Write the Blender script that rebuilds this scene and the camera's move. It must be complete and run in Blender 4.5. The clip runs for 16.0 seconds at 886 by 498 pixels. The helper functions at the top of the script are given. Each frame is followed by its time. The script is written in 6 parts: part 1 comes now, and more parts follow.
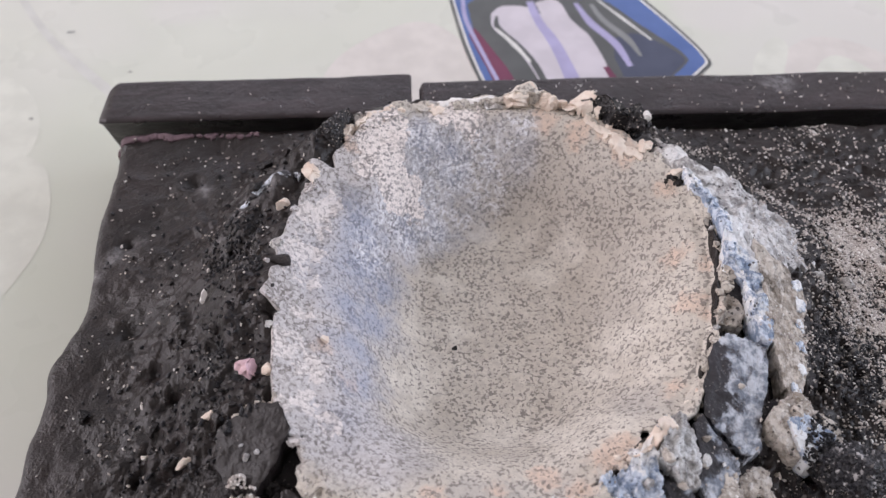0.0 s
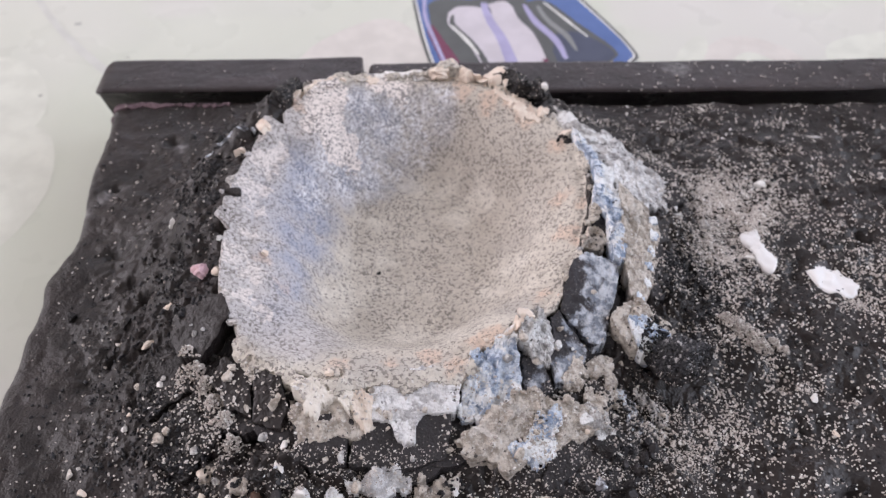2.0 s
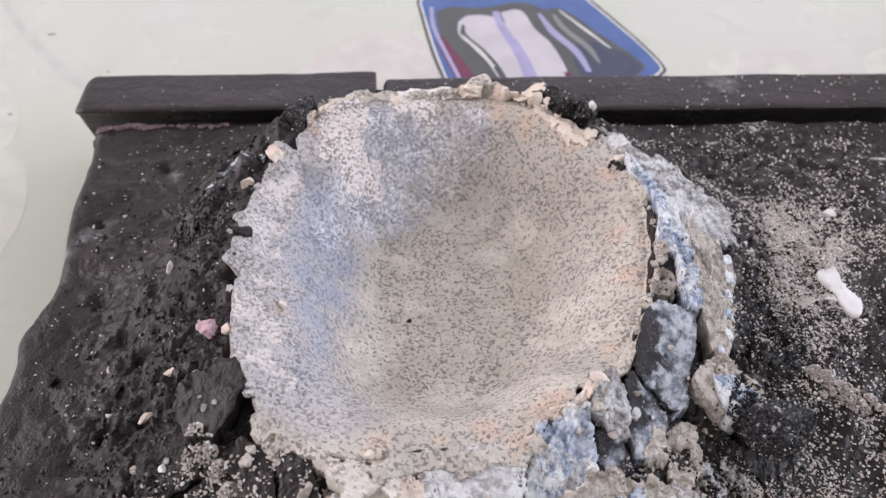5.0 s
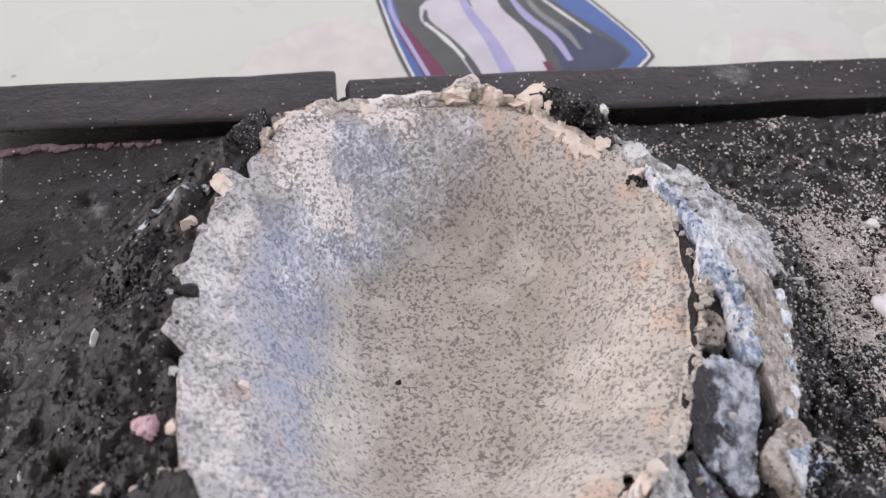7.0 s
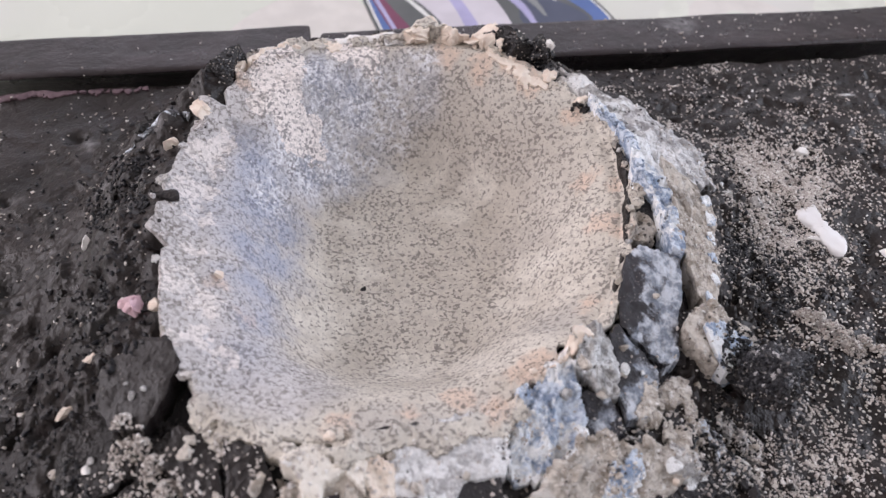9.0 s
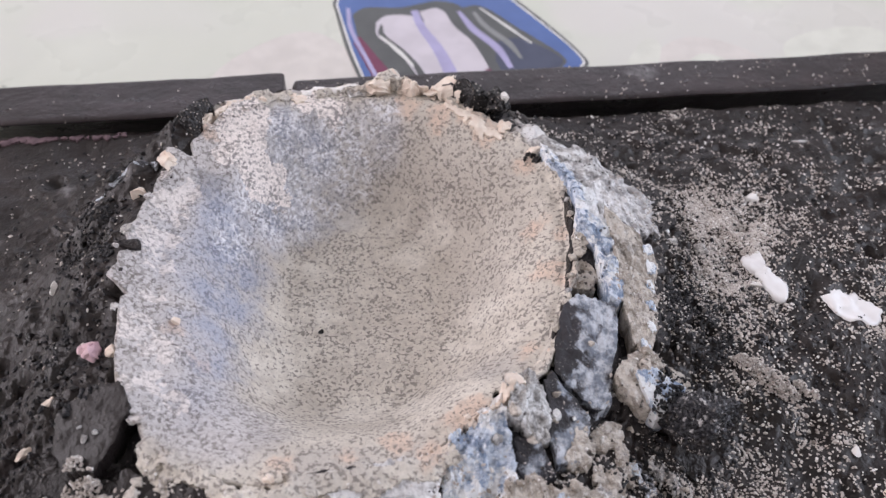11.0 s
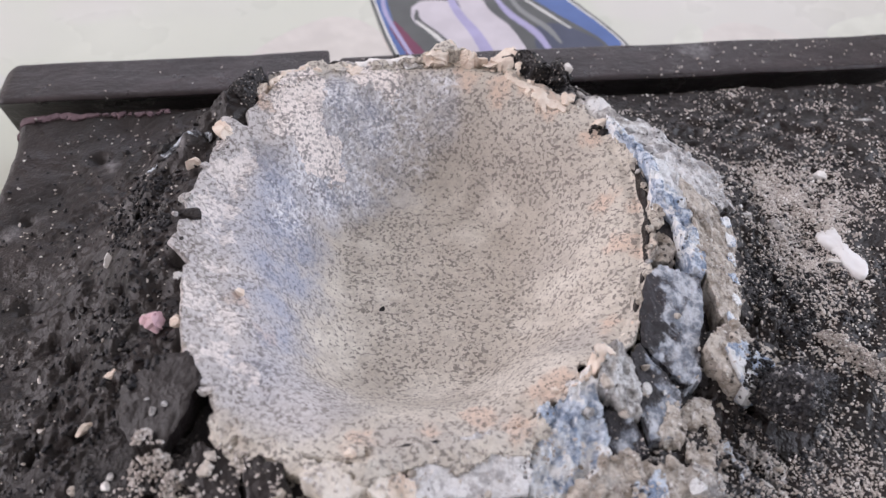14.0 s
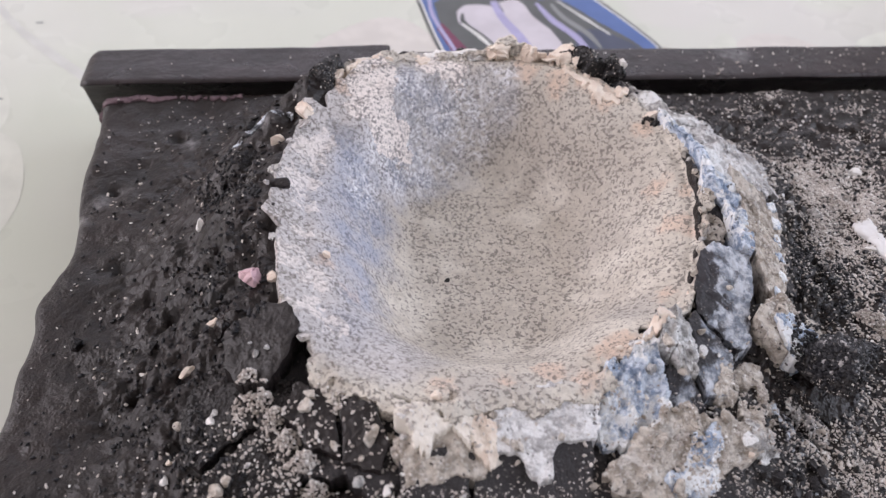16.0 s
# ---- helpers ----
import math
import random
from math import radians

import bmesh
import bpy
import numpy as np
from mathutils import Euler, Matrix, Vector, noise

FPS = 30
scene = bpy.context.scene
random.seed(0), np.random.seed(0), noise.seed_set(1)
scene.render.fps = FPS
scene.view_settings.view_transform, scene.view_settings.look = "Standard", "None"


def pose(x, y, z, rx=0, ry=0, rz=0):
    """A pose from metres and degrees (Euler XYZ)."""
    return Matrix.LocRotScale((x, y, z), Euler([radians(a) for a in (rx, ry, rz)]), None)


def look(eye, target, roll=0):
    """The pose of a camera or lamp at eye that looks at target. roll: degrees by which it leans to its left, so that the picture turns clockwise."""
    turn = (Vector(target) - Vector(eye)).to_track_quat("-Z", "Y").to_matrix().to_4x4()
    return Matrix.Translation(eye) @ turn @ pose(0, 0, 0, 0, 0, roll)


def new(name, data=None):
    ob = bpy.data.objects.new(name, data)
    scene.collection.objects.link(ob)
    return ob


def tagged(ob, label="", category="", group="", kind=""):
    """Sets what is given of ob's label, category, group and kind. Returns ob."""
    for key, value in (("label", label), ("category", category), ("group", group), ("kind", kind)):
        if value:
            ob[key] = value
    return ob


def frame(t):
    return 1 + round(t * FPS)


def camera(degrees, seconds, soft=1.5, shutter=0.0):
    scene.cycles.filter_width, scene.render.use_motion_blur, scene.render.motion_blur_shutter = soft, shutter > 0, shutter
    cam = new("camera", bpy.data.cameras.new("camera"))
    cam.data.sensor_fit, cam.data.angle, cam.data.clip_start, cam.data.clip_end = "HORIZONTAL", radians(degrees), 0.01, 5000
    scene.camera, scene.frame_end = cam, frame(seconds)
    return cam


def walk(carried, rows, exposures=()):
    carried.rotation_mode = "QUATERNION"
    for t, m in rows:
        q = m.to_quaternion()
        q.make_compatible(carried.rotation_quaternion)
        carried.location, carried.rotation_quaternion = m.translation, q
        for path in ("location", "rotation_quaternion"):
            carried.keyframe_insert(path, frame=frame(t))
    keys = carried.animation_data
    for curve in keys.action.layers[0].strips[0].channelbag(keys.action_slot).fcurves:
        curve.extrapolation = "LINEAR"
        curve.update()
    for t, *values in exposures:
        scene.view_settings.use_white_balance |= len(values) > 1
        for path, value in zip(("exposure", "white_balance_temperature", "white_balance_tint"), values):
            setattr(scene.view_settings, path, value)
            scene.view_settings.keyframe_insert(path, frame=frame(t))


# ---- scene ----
cam = camera(58.3, 16.0, soft=1.35)
cam.data.dof.use_dof, cam.data.dof.focus_distance, cam.data.dof.aperture_fstop = True, 0.165, 22.0
METRES, EYE, TILT, LEAN, TURN = 0.36, 0.1429, -49.12, 0.06, -2.19
ROWS = [
    (0.0, 0.0, 0.0, 0.0, 0.0, 0.0, -0.0),
    (0.5, 0.0509, -0.0231, -0.0059, -0.5, 0.04, 0.63),
    (1.0, 0.107, -0.0568, -0.0072, -0.41, 0.34, 0.4),
    (1.5, 0.0787, -0.0961, -0.0377, 0.15, 0.82, -0.2),
    (2.0, 0.063, -0.1048, -0.0566, 0.71, 1.32, -0.95),
    (2.5, 0.0632, -0.1419, -0.0778, 1.19, 1.95, -1.6),
    (3.0, 0.0531, -0.1603, -0.1171, 1.51, 2.39, -1.91),
    (3.5, 0.0822, -0.1523, -0.104, 1.38, 2.75, -1.83),
    (4.0, 0.1015, -0.1254, -0.0865, 0.78, 2.81, -1.44),
    (4.5, 0.0608, -0.0833, -0.0692, -0.03, 2.43, -0.89),
    (5.0, 0.0186, -0.029, -0.0318, -1.17, 1.91, -0.35),
    (7.5, -0.0043, 0.0722, 0.0023, -5.6, 0.18, 2.76),
    (8.0, 0.0227, 0.0521, -0.0278, -5.82, 0.35, 3.13),
    (8.5, 0.0086, 0.0341, -0.0375, -5.62, 0.72, 3.15),
    (9.0, 0.0121, 0.0216, -0.049, -5.21, 1.03, 2.92),
    (11.5, 0.0482, -0.0044, -0.0348, -4.37, 2.93, 2.72),
    (12.0, 0.0433, 0.0153, -0.0299, -4.31, 3.12, 2.89),
    (12.5, 0.0472, 0.0079, -0.0238, -4.23, 3.19, 3.0),
    (13.0, 0.0361, 0.0087, -0.0249, -4.24, 3.2, 3.02),
    (13.5, 0.024, 0.0203, -0.0304, -4.34, 3.26, 2.87),
    (14.0, 0.0067, 0.0217, -0.0548, -4.48, 3.27, 2.62),
    (14.5, -0.0062, 0.0169, -0.0749, -4.67, 3.57, 2.42),
    (15.0, -0.0267, 0.0175, -0.07, -4.81, 3.84, 2.21),
    (15.5, -0.0221, 0.0222, -0.0659, -4.74, 4.17, 1.83),
    (16.0, -0.0321, -0.0086, -0.0799, -4.14, 4.32, 0.93),
]
walk(cam, [(t, pose(0, 0, EYE, TILT, LEAN, TURN) @ pose(METRES * x, METRES * y, METRES * z, 90 + pitch, roll, yaw)) for t, x, y, z, yaw, pitch, roll in ROWS],
     [(0.0, -0.97, 6500, 17), (1.5, -0.92, 6500, 17), (3.0, -0.87, 6500, 17), (4.5, -0.87, 6500, 17), (7.5, -0.94, 6500, 17), (9.0, -0.9, 6500, 17), (12.5, -0.95, 6500, 17), (16.0, -0.91, 6500, 17)])

import collections
import functools

from mathutils.bvhtree import BVHTree

# ---- light ----
MM = 0.001
TABLE = -0.032

world = bpy.data.worlds.new("sky")
scene.world = world
world.use_nodes = True
wn, wl = world.node_tree.nodes, world.node_tree.links
sky = wn.new("ShaderNodeTexSky")
sky.sky_type, sky.sun_disc = "NISHITA", False
sky.sun_elevation, sky.sun_rotation = radians(40), radians(120)
wl.new(sky.outputs[0], wn["Background"].inputs[0])
wn["Background"].inputs[1].default_value = 0.1


def window_light(name, m, wide, high, watts, colour):
    lamp = bpy.data.lights.new(name, "AREA")
    lamp.shape, lamp.size, lamp.size_y, lamp.energy, lamp.color = "RECTANGLE", wide, high, watts, colour
    ob = new(name, lamp)
    ob.matrix_world = m
    return ob


window_light("window_light_east", look((1.98, -0.1, 1.08), (0.0, -0.1, 1.08)), 2.2, 1.5, 82, (0.83, 0.90, 1.0))
window_light("window_light_west", look((-1.98, 0.3, 1.05), (0.0, 0.3, 1.05)), 2.4, 1.5, 96, (0.985, 0.94, 0.955))
window_light("window_light_north", look((0.2, 1.98, 1.1), (0.2, 0.0, 1.1)), 2.4, 1.4, 32, (0.92, 0.93, 0.99))


# ---- material helpers ----
class Shade:
    """A small helper round one node material."""

    def __init__(self, name):
        self.mat = bpy.data.materials.new(name)
        self.mat.use_nodes = True
        self.tree = self.mat.node_tree
        self.bsdf = self.tree.nodes["Principled BSDF"]
        self.pos = self.node("ShaderNodeNewGeometry").outputs["Position"]
        self.warps = {}

    def node(self, kind, **fields):
        n = self.tree.nodes.new(kind)
        for key, value in fields.items():
            setattr(n, key, value)
        return n

    def link(self, a, b):
        self.tree.links.new(a, b)

    def put(self, socket, value):
        if hasattr(value, "is_linked"):
            self.link(value, socket)
        elif isinstance(value, tuple) and len(value) == 3 and socket.type == "RGBA":
            socket.default_value = (*value, 1)
        else:
            socket.default_value = value

    def math(self, op, a, b=0.0, c=0.0, clamp=False):
        n = self.node("ShaderNodeMath", operation=op, use_clamp=clamp)
        for socket, value in zip(n.inputs, (a, b, c)):
            self.put(socket, value)
        return n.outputs[0]

    def noise(self, scale, detail=4.0, rough=0.55, at=None, distort=0.0, w=None):
        n = self.node("ShaderNodeTexNoise", noise_dimensions="3D" if w is None else "4D")
        n.inputs["Scale"].default_value, n.inputs["Detail"].default_value = scale, detail
        n.inputs["Roughness"].default_value, n.inputs["Distortion"].default_value = rough, distort
        if w is not None:
            n.inputs["W"].default_value = w
        self.link(at or self.pos, n.inputs["Vector"])
        return n.outputs["Fac"]

    def cells(self, scale, at=None, feature="F1", randomness=1.0):
        n = self.node("ShaderNodeTexVoronoi", feature=feature)
        n.inputs["Scale"].default_value, n.inputs["Randomness"].default_value = scale, randomness
        self.link(at or self.pos, n.inputs["Vector"])
        return n

    def ramp(self, value, lo, hi, out0=0.0, out1=1.0, smooth=True):
        n = self.node("ShaderNodeMapRange", interpolation_type="SMOOTHSTEP" if smooth else "LINEAR")
        for i, v in enumerate((value, lo, hi, out0, out1)):
            self.put(n.inputs[i], v)
        return n.outputs[0]

    def mix(self, fac, a, b, blend="MIX"):
        n = self.node("ShaderNodeMix", data_type="RGBA", blend_type=blend)
        self.put(n.inputs[0], fac)
        self.put(n.inputs[6], a)
        self.put(n.inputs[7], b)
        return n.outputs[2]

    def shifted(self, amount, scale, w=0.0):
        """The place, pushed about by a noise of that scale."""
        n = self.node("ShaderNodeTexNoise")
        n.inputs["Scale"].default_value, n.inputs["Detail"].default_value = scale, 2
        self.link(self.pos, n.inputs["Vector"])
        v = self.node("ShaderNodeVectorMath", operation="MULTIPLY_ADD")
        self.link(n.outputs["Color"], v.inputs[0])
        v.inputs[1].default_value = (amount,) * 3
        self.link(self.pos, v.inputs[2])
        return v.outputs[0]

    def stretched(self, sx, sy, sz, turn=0.0):
        n = self.node("ShaderNodeMapping")
        n.inputs["Scale"].default_value = (sx, sy, sz)
        n.inputs["Rotation"].default_value = (0, 0, radians(turn))
        self.link(self.pos, n.inputs["Vector"])
        return n.outputs[0]

    def flat_place(self, wobble, scale):
        """The place seen from above, pushed about by two noises for ragged borders."""
        key = (wobble, scale)
        if key not in self.warps:
            n = self.node("ShaderNodeTexNoise")
            n.inputs["Scale"].default_value, n.inputs["Detail"].default_value, n.inputs["Roughness"].default_value = scale, 5, 0.65
            self.link(self.pos, n.inputs["Vector"])
            v = self.node("ShaderNodeVectorMath", operation="MULTIPLY_ADD")
            self.link(n.outputs["Color"], v.inputs[0])
            v.inputs[1].default_value = (wobble,) * 3
            self.link(self.pos, v.inputs[2])
            f = self.node("ShaderNodeVectorMath", operation="MULTIPLY")
            self.link(v.outputs[0], f.inputs[0])
            f.inputs[1].default_value = (1, 1, 0)
            self.warps[key] = f.outputs[0]
        return self.warps[key]

    def near(self, x, y, inner, outer, wobble=0.006, scale=120.0):
        """1 within inner mm of (x, y) mm, 0 beyond outer, with a wavy border."""
        d = self.node("ShaderNodeVectorMath", operation="DISTANCE")
        self.link(self.flat_place(wobble, scale), d.inputs[0])
        d.inputs[1].default_value = (x * MM + wobble / 2, y * MM + wobble / 2, 0)
        return self.ramp(d.outputs["Value"], inner * MM, outer * MM, 1.0, 0.0)

    def spots(self, places, wobble=0.006, scale=250.0, soft=1.0):
        """The union of ragged spots (x, y, radius)."""
        total = None
        for x, y, r in places:
            one = self.near(x, y, max(r - soft, 0.1), r + soft, wobble, scale)
            total = one if total is None else self.math("MAXIMUM", total, one)
        return total

    def bump(self, *layers):
        """layers of (height, distance in metres, strength), the coarsest first."""
        last = None
        for height, distance, strength in layers:
            n = self.node("ShaderNodeBump")
            n.inputs["Strength"].default_value, n.inputs["Distance"].default_value = strength, distance
            self.link(height, n.inputs["Height"])
            if last:
                self.link(last, n.inputs["Normal"])
            last = n.outputs["Normal"]
        self.link(last, self.bsdf.inputs["Normal"])

    def done(self, colour, rough, metal=0.0, specular=0.5):
        self.put(self.bsdf.inputs["Base Color"], colour)
        self.put(self.bsdf.inputs["Roughness"], rough)
        self.bsdf.inputs["Metallic"].default_value = metal
        self.bsdf.inputs["Specular IOR Level"].default_value = specular
        return self.mat


def clay_material(name, dark, light, rough_lo, rough_hi, grit=0.15, dust=0.0, streak=0.0, smudges=(), flecked=0.56):
    """Soft dark modelling clay: satin, kneaded, a little dusty."""
    s = Shade(name)
    broad, fine = s.noise(55, 5, 0.6), s.noise(1100, 4, 0.6)
    colour = s.mix(s.ramp(broad, 0.35, 0.68), dark, light)
    colour = s.mix(s.ramp(s.noise(300, 5, 0.7, w=3.0), 0.58, 0.8, 0, 0.08), colour, tuple(2.0 * c for c in light))
    if dust:
        specks = s.cells(1150, s.shifted(0.001, 600))
        pick = s.math("LESS_THAN", specks.outputs["Distance"], 0.2)
        some = s.math("GREATER_THAN", s.noise(140, 3, 0.6), flecked)
        colour = s.mix(s.math("MULTIPLY", s.math("MULTIPLY", pick, some), dust), colour, (0.34, 0.30, 0.27))
    layers = [(s.noise(150, 4, 0.5, distort=0.8), 0.0008, 0.45), (s.noise(430, 5, 0.65, w=19.0), 0.0005, 0.6), (fine, 0.00025, 0.7), (s.cells(1500).outputs["Distance"], 0.0003, grit)]
    if streak:
        lines = s.noise(210, 5, 0.62, at=s.stretched(0.14, 1, 1))
        # paler kneading streaks, which also paint in the bar's shiny highlights
        colour = s.mix(s.ramp(lines, 0.52, 0.72, 0, streak), colour, tuple(2.4 * c for c in light))
        layers.insert(1, (lines, 0.0005, 0.6))
    if smudges:
        haze = s.math("MULTIPLY", s.spots(smudges, 0.008, 260, 2.0), s.ramp(s.noise(420, 5, 0.7, w=17.0), 0.38, 0.66, 0.05, 0.6))
        colour = s.mix(haze, colour, (0.32, 0.31, 0.32))
    s.bump(*layers)
    return s.done(colour, s.ramp(s.noise(120, 5, 0.6), 0.35, 0.68, rough_lo, rough_hi), specular=0.37)


def plain_material(name, a, b, scale=400, rough=0.7, bump=0.0004, detail=5, specular=0.35):
    s = Shade(name)
    n = s.noise(scale, detail, 0.6)
    s.bump((n, bump, 0.8), (s.noise(scale * 4, 3), bump * 0.4, 0.6))
    return s.done(s.mix(s.ramp(n, 0.35, 0.68), a, b), rough, specular=specular)


def bowl_material():
    """Pale plaster with dark grit pressed into it; a blue-grey bloom and pink-white patches on one wall."""
    s = Shade("speckled_plaster")

    def either(*masks):
        return functools.reduce(lambda p, q: s.math("MAXIMUM", p, q), masks)

    def times(*masks):
        return functools.reduce(lambda p, q: s.math("MULTIPLY", p, q), masks)

    def less(p, amount=1.0):
        return s.math("SUBTRACT", 1.0, s.math("MULTIPLY", p, amount))

    # broad colours: beige floor, lilac-grey west wall, brown-grey north wall with its shade painted in
    soft = s.noise(70, 4, 0.6)
    colour = s.mix(s.ramp(soft, 0.35, 0.68), (0.575, 0.53, 0.465), (0.69, 0.645, 0.575))
    west = s.spots([(-22, 118, 14), (-24, 100, 13), (-22, 84, 13), (-14, 132, 14), (-10, 66, 9), (-18, 72, 10)], 0.012, 120, 4.0)
    colour = s.mix(times(west, 0.85), colour, (0.60, 0.58, 0.595))
    # darker where the north wall faces away from light; specks are denser too
    north = s.spots([(28, 142, 9), (38, 134, 10), (48, 128, 9), (50, 116, 7), (44, 106, 6), (18, 146, 7)], 0.012, 120, 5.0)
    colour = s.mix(times(north, 0.3), colour, (0.40, 0.37, 0.345))
    south = s.spots([(6, 55, 5), (14, 55, 4), (22, 57, 4), (40, 76, 5), (-2, 63, 4)], 0.010, 160, 3.0)
    colour = s.mix(times(south, 0.45), colour, (0.44, 0.42, 0.405))
    cream = s.spots([(-4, 104, 4), (0, 91, 4.5), (-6, 88, 3.5), (16, 131, 4), (25, 132, 4.5), (34, 125, 5), (29, 120, 4.5), (-3, 83, 4), (14, 78, 4.5), (8, 105, 3), (24, 74, 4), (42, 96, 4), (36, 90, 3.5), (4, 118, 3)], 0.012, 170, 2.0)
    colour = s.mix(times(cream, s.ramp(s.noise(160, 3, 0.5, w=7.0), 0.36, 0.56, 0.3, 0.9)), colour, (0.75, 0.71, 0.64))
    peach = s.spots([(55, 97, 3), (57, 93, 2), (55, 111, 2.5), (60, 106, 2), (48, 138, 3.5), (45, 142, 3), (34, 64, 3.5), (31, 62, 2.5), (25, 55.5, 2.5), (47, 77, 2), (-15.4, 81.2, 1.3), (-20, 88, 1.6), (20, 60, 2.5), (12, 58, 2), (30, 148, 3), (38, 144, 3), (-16, 139, 2), (0, 57, 2), (56, 128, 2)], 0.008, 260, 1.2)
    colour = s.mix(times(peach, 0.75), colour, (0.70, 0.535, 0.43))
    # the blue bloom
    blue = either(s.spots([(-14, 121, 6), (-12, 112, 7), (-13, 101, 6.5), (-14, 90, 4.5), (-13, 82, 3)], 0.012, 150, 4.5),
                  times(s.spots([(0, 142, 5), (7, 141, 5), (-4, 127, 5), (3, 132, 5)], 0.012, 150, 4.0), 0.9), times(s.spots([(16, 144, 5), (24, 145, 4), (12, 136, 4), (-18, 108, 9), (-16, 72, 5)], 0.012, 150, 5.0), 0.45))
    blue = times(blue, s.ramp(s.noise(230, 4, 0.65, w=9.0), 0.34, 0.56, 0.5, 1.0))
    colour = s.mix(times(blue, 0.85), colour, (0.37, 0.405, 0.51))
    grey = s.spots([(0, 139, 3.5), (-1, 146, 3), (-3, 130, 2.5), (6, 147, 2.5), (-16, 128, 2.5)], 0.010, 220, 1.5)
    colour = s.mix(times(grey, 0.7), colour, (0.345, 0.35, 0.38))
    # pale veins on the bloom
    web = s.cells(520, s.shifted(0.0030, 480), "DISTANCE_TO_EDGE").outputs["Distance"]
    vein = times(s.ramp(web, 0.05, 0.26, 1.0, 0.0), s.spots([(2, 133, 6), (9, 139, 6), (12, 145, 5), (-7, 127, 5), (-12, 118, 4), (18, 142, 5), (24, 146, 4), (0, 143, 5)], 0.012, 160, 3.0), s.ramp(s.noise(260, 4, 0.6, w=2.0), 0.36, 0.54))
    colour = s.mix(times(vein, 0.95), colour, (0.83, 0.835, 0.87))
    # pink-white patches with a ragged border
    patch = s.spots([(-9, 143, 6.5), (-6, 134, 5.0), (-11, 136, 4.5), (-3, 134, 3.5), (12, 149, 3), (6, 150, 3)], 0.013, 260, 0.9)
    flank = s.spots([(-24, 120, 3.6), (-20, 124, 3), (-25, 110, 3.5), (-25, 104, 3), (-26, 86, 3.5), (-21, 82, 3.8), (-23, 74, 3), (-18, 71, 2.5), (-24, 95, 2)], 0.012, 240, 1.2)
    torn_edge = s.math("SUBTRACT", s.noise(620, 4, 0.7, w=31.0), 0.5)
    patch = s.ramp(s.math("ADD", patch, s.math("MULTIPLY", torn_edge, 1.5)), 0.42, 0.56)
    flank = s.ramp(s.math("ADD", flank, s.math("MULTIPLY", torn_edge, 1.8)), 0.45, 0.62)
    chip = either(patch, times(flank, 0.7, s.ramp(s.noise(300, 3, 0.6, w=12.0), 0.36, 0.52)))
    colour = s.mix(times(chip, 0.95), colour, (0.90, 0.83, 0.795))
    # grit: fine specks on the floor, tight worms on the bloom, large blots on the patches
    dense = s.ramp(s.noise(120, 4, 0.65, w=1.0), 0.32, 0.68, 0.0, 1.0)
    drawn = s.noise(1280, 2.0, 0.5, distort=0.35)
    worms = s.noise(1250, 2.2, 0.5, distort=0.4, w=4.0)
    level = s.math("ADD", s.ramp(dense, 0, 1, 0.575, 0.520), times(cream, 0.04))
    level = s.math("SUBTRACT", level, times(north, 0.012))
    floor_specks = s.ramp(s.math("SUBTRACT", drawn, level), -0.02, 0.05)
    wall_specks = s.ramp(s.math("SUBTRACT", worms, s.ramp(dense, 0, 1, 0.545, 0.49)), -0.02, 0.05)
    on_wall = either(times(blue, 0.8), times(west, 0.7))
    speck = s.math("ADD", times(floor_specks, less(on_wall)), times(wall_specks, on_wall))
    blots = s.noise(1150, 1.6, 0.45, distort=0.1, w=8.0)
    blot = times(s.ramp(s.math("SUBTRACT", blots, s.ramp(s.noise(150, 3, w=21.0), 0.35, 0.65, 0.62, 0.52)), -0.01, 0.03), either(patch, times(grey, 0.7)))
    speck = s.math("MULTIPLY", speck, less(chip, 0.35))
    ink = s.mix(blue, (0.16, 0.142, 0.132), (0.17, 0.185, 0.235))
    colour = s.mix(times(speck, s.math("ADD", s.ramp(s.noise(420, 2, w=15.0), 0.3, 0.55, 0.44, 0.80), times(on_wall, 0.2))), colour, ink)
    colour = s.mix(times(blot, 0.85), colour, (0.24, 0.225, 0.225))
    halo = s.ramp(s.noise(640, 3, 0.6, w=40.0), 0.46, 0.62, 0.0, 0.28)
    colour = s.mix(times(halo, less(chip, 0.8)), colour, s.mix(blue, (0.34, 0.31, 0.285), (0.30, 0.33, 0.42)))
    fine = s.noise(2200, 3, 0.6)
    colour = s.mix(s.ramp(fine, 0.4, 0.7, 0, 0.22), colour, (0.30, 0.27, 0.25))
    s.bump((s.noise(120, 4), 0.0012, 0.4), (speck, 0.0002, 0.5), (chip, 0.0003, 0.5), (fine, 0.0003, 0.5))
    return s.done(colour, 0.72, specular=0.3)


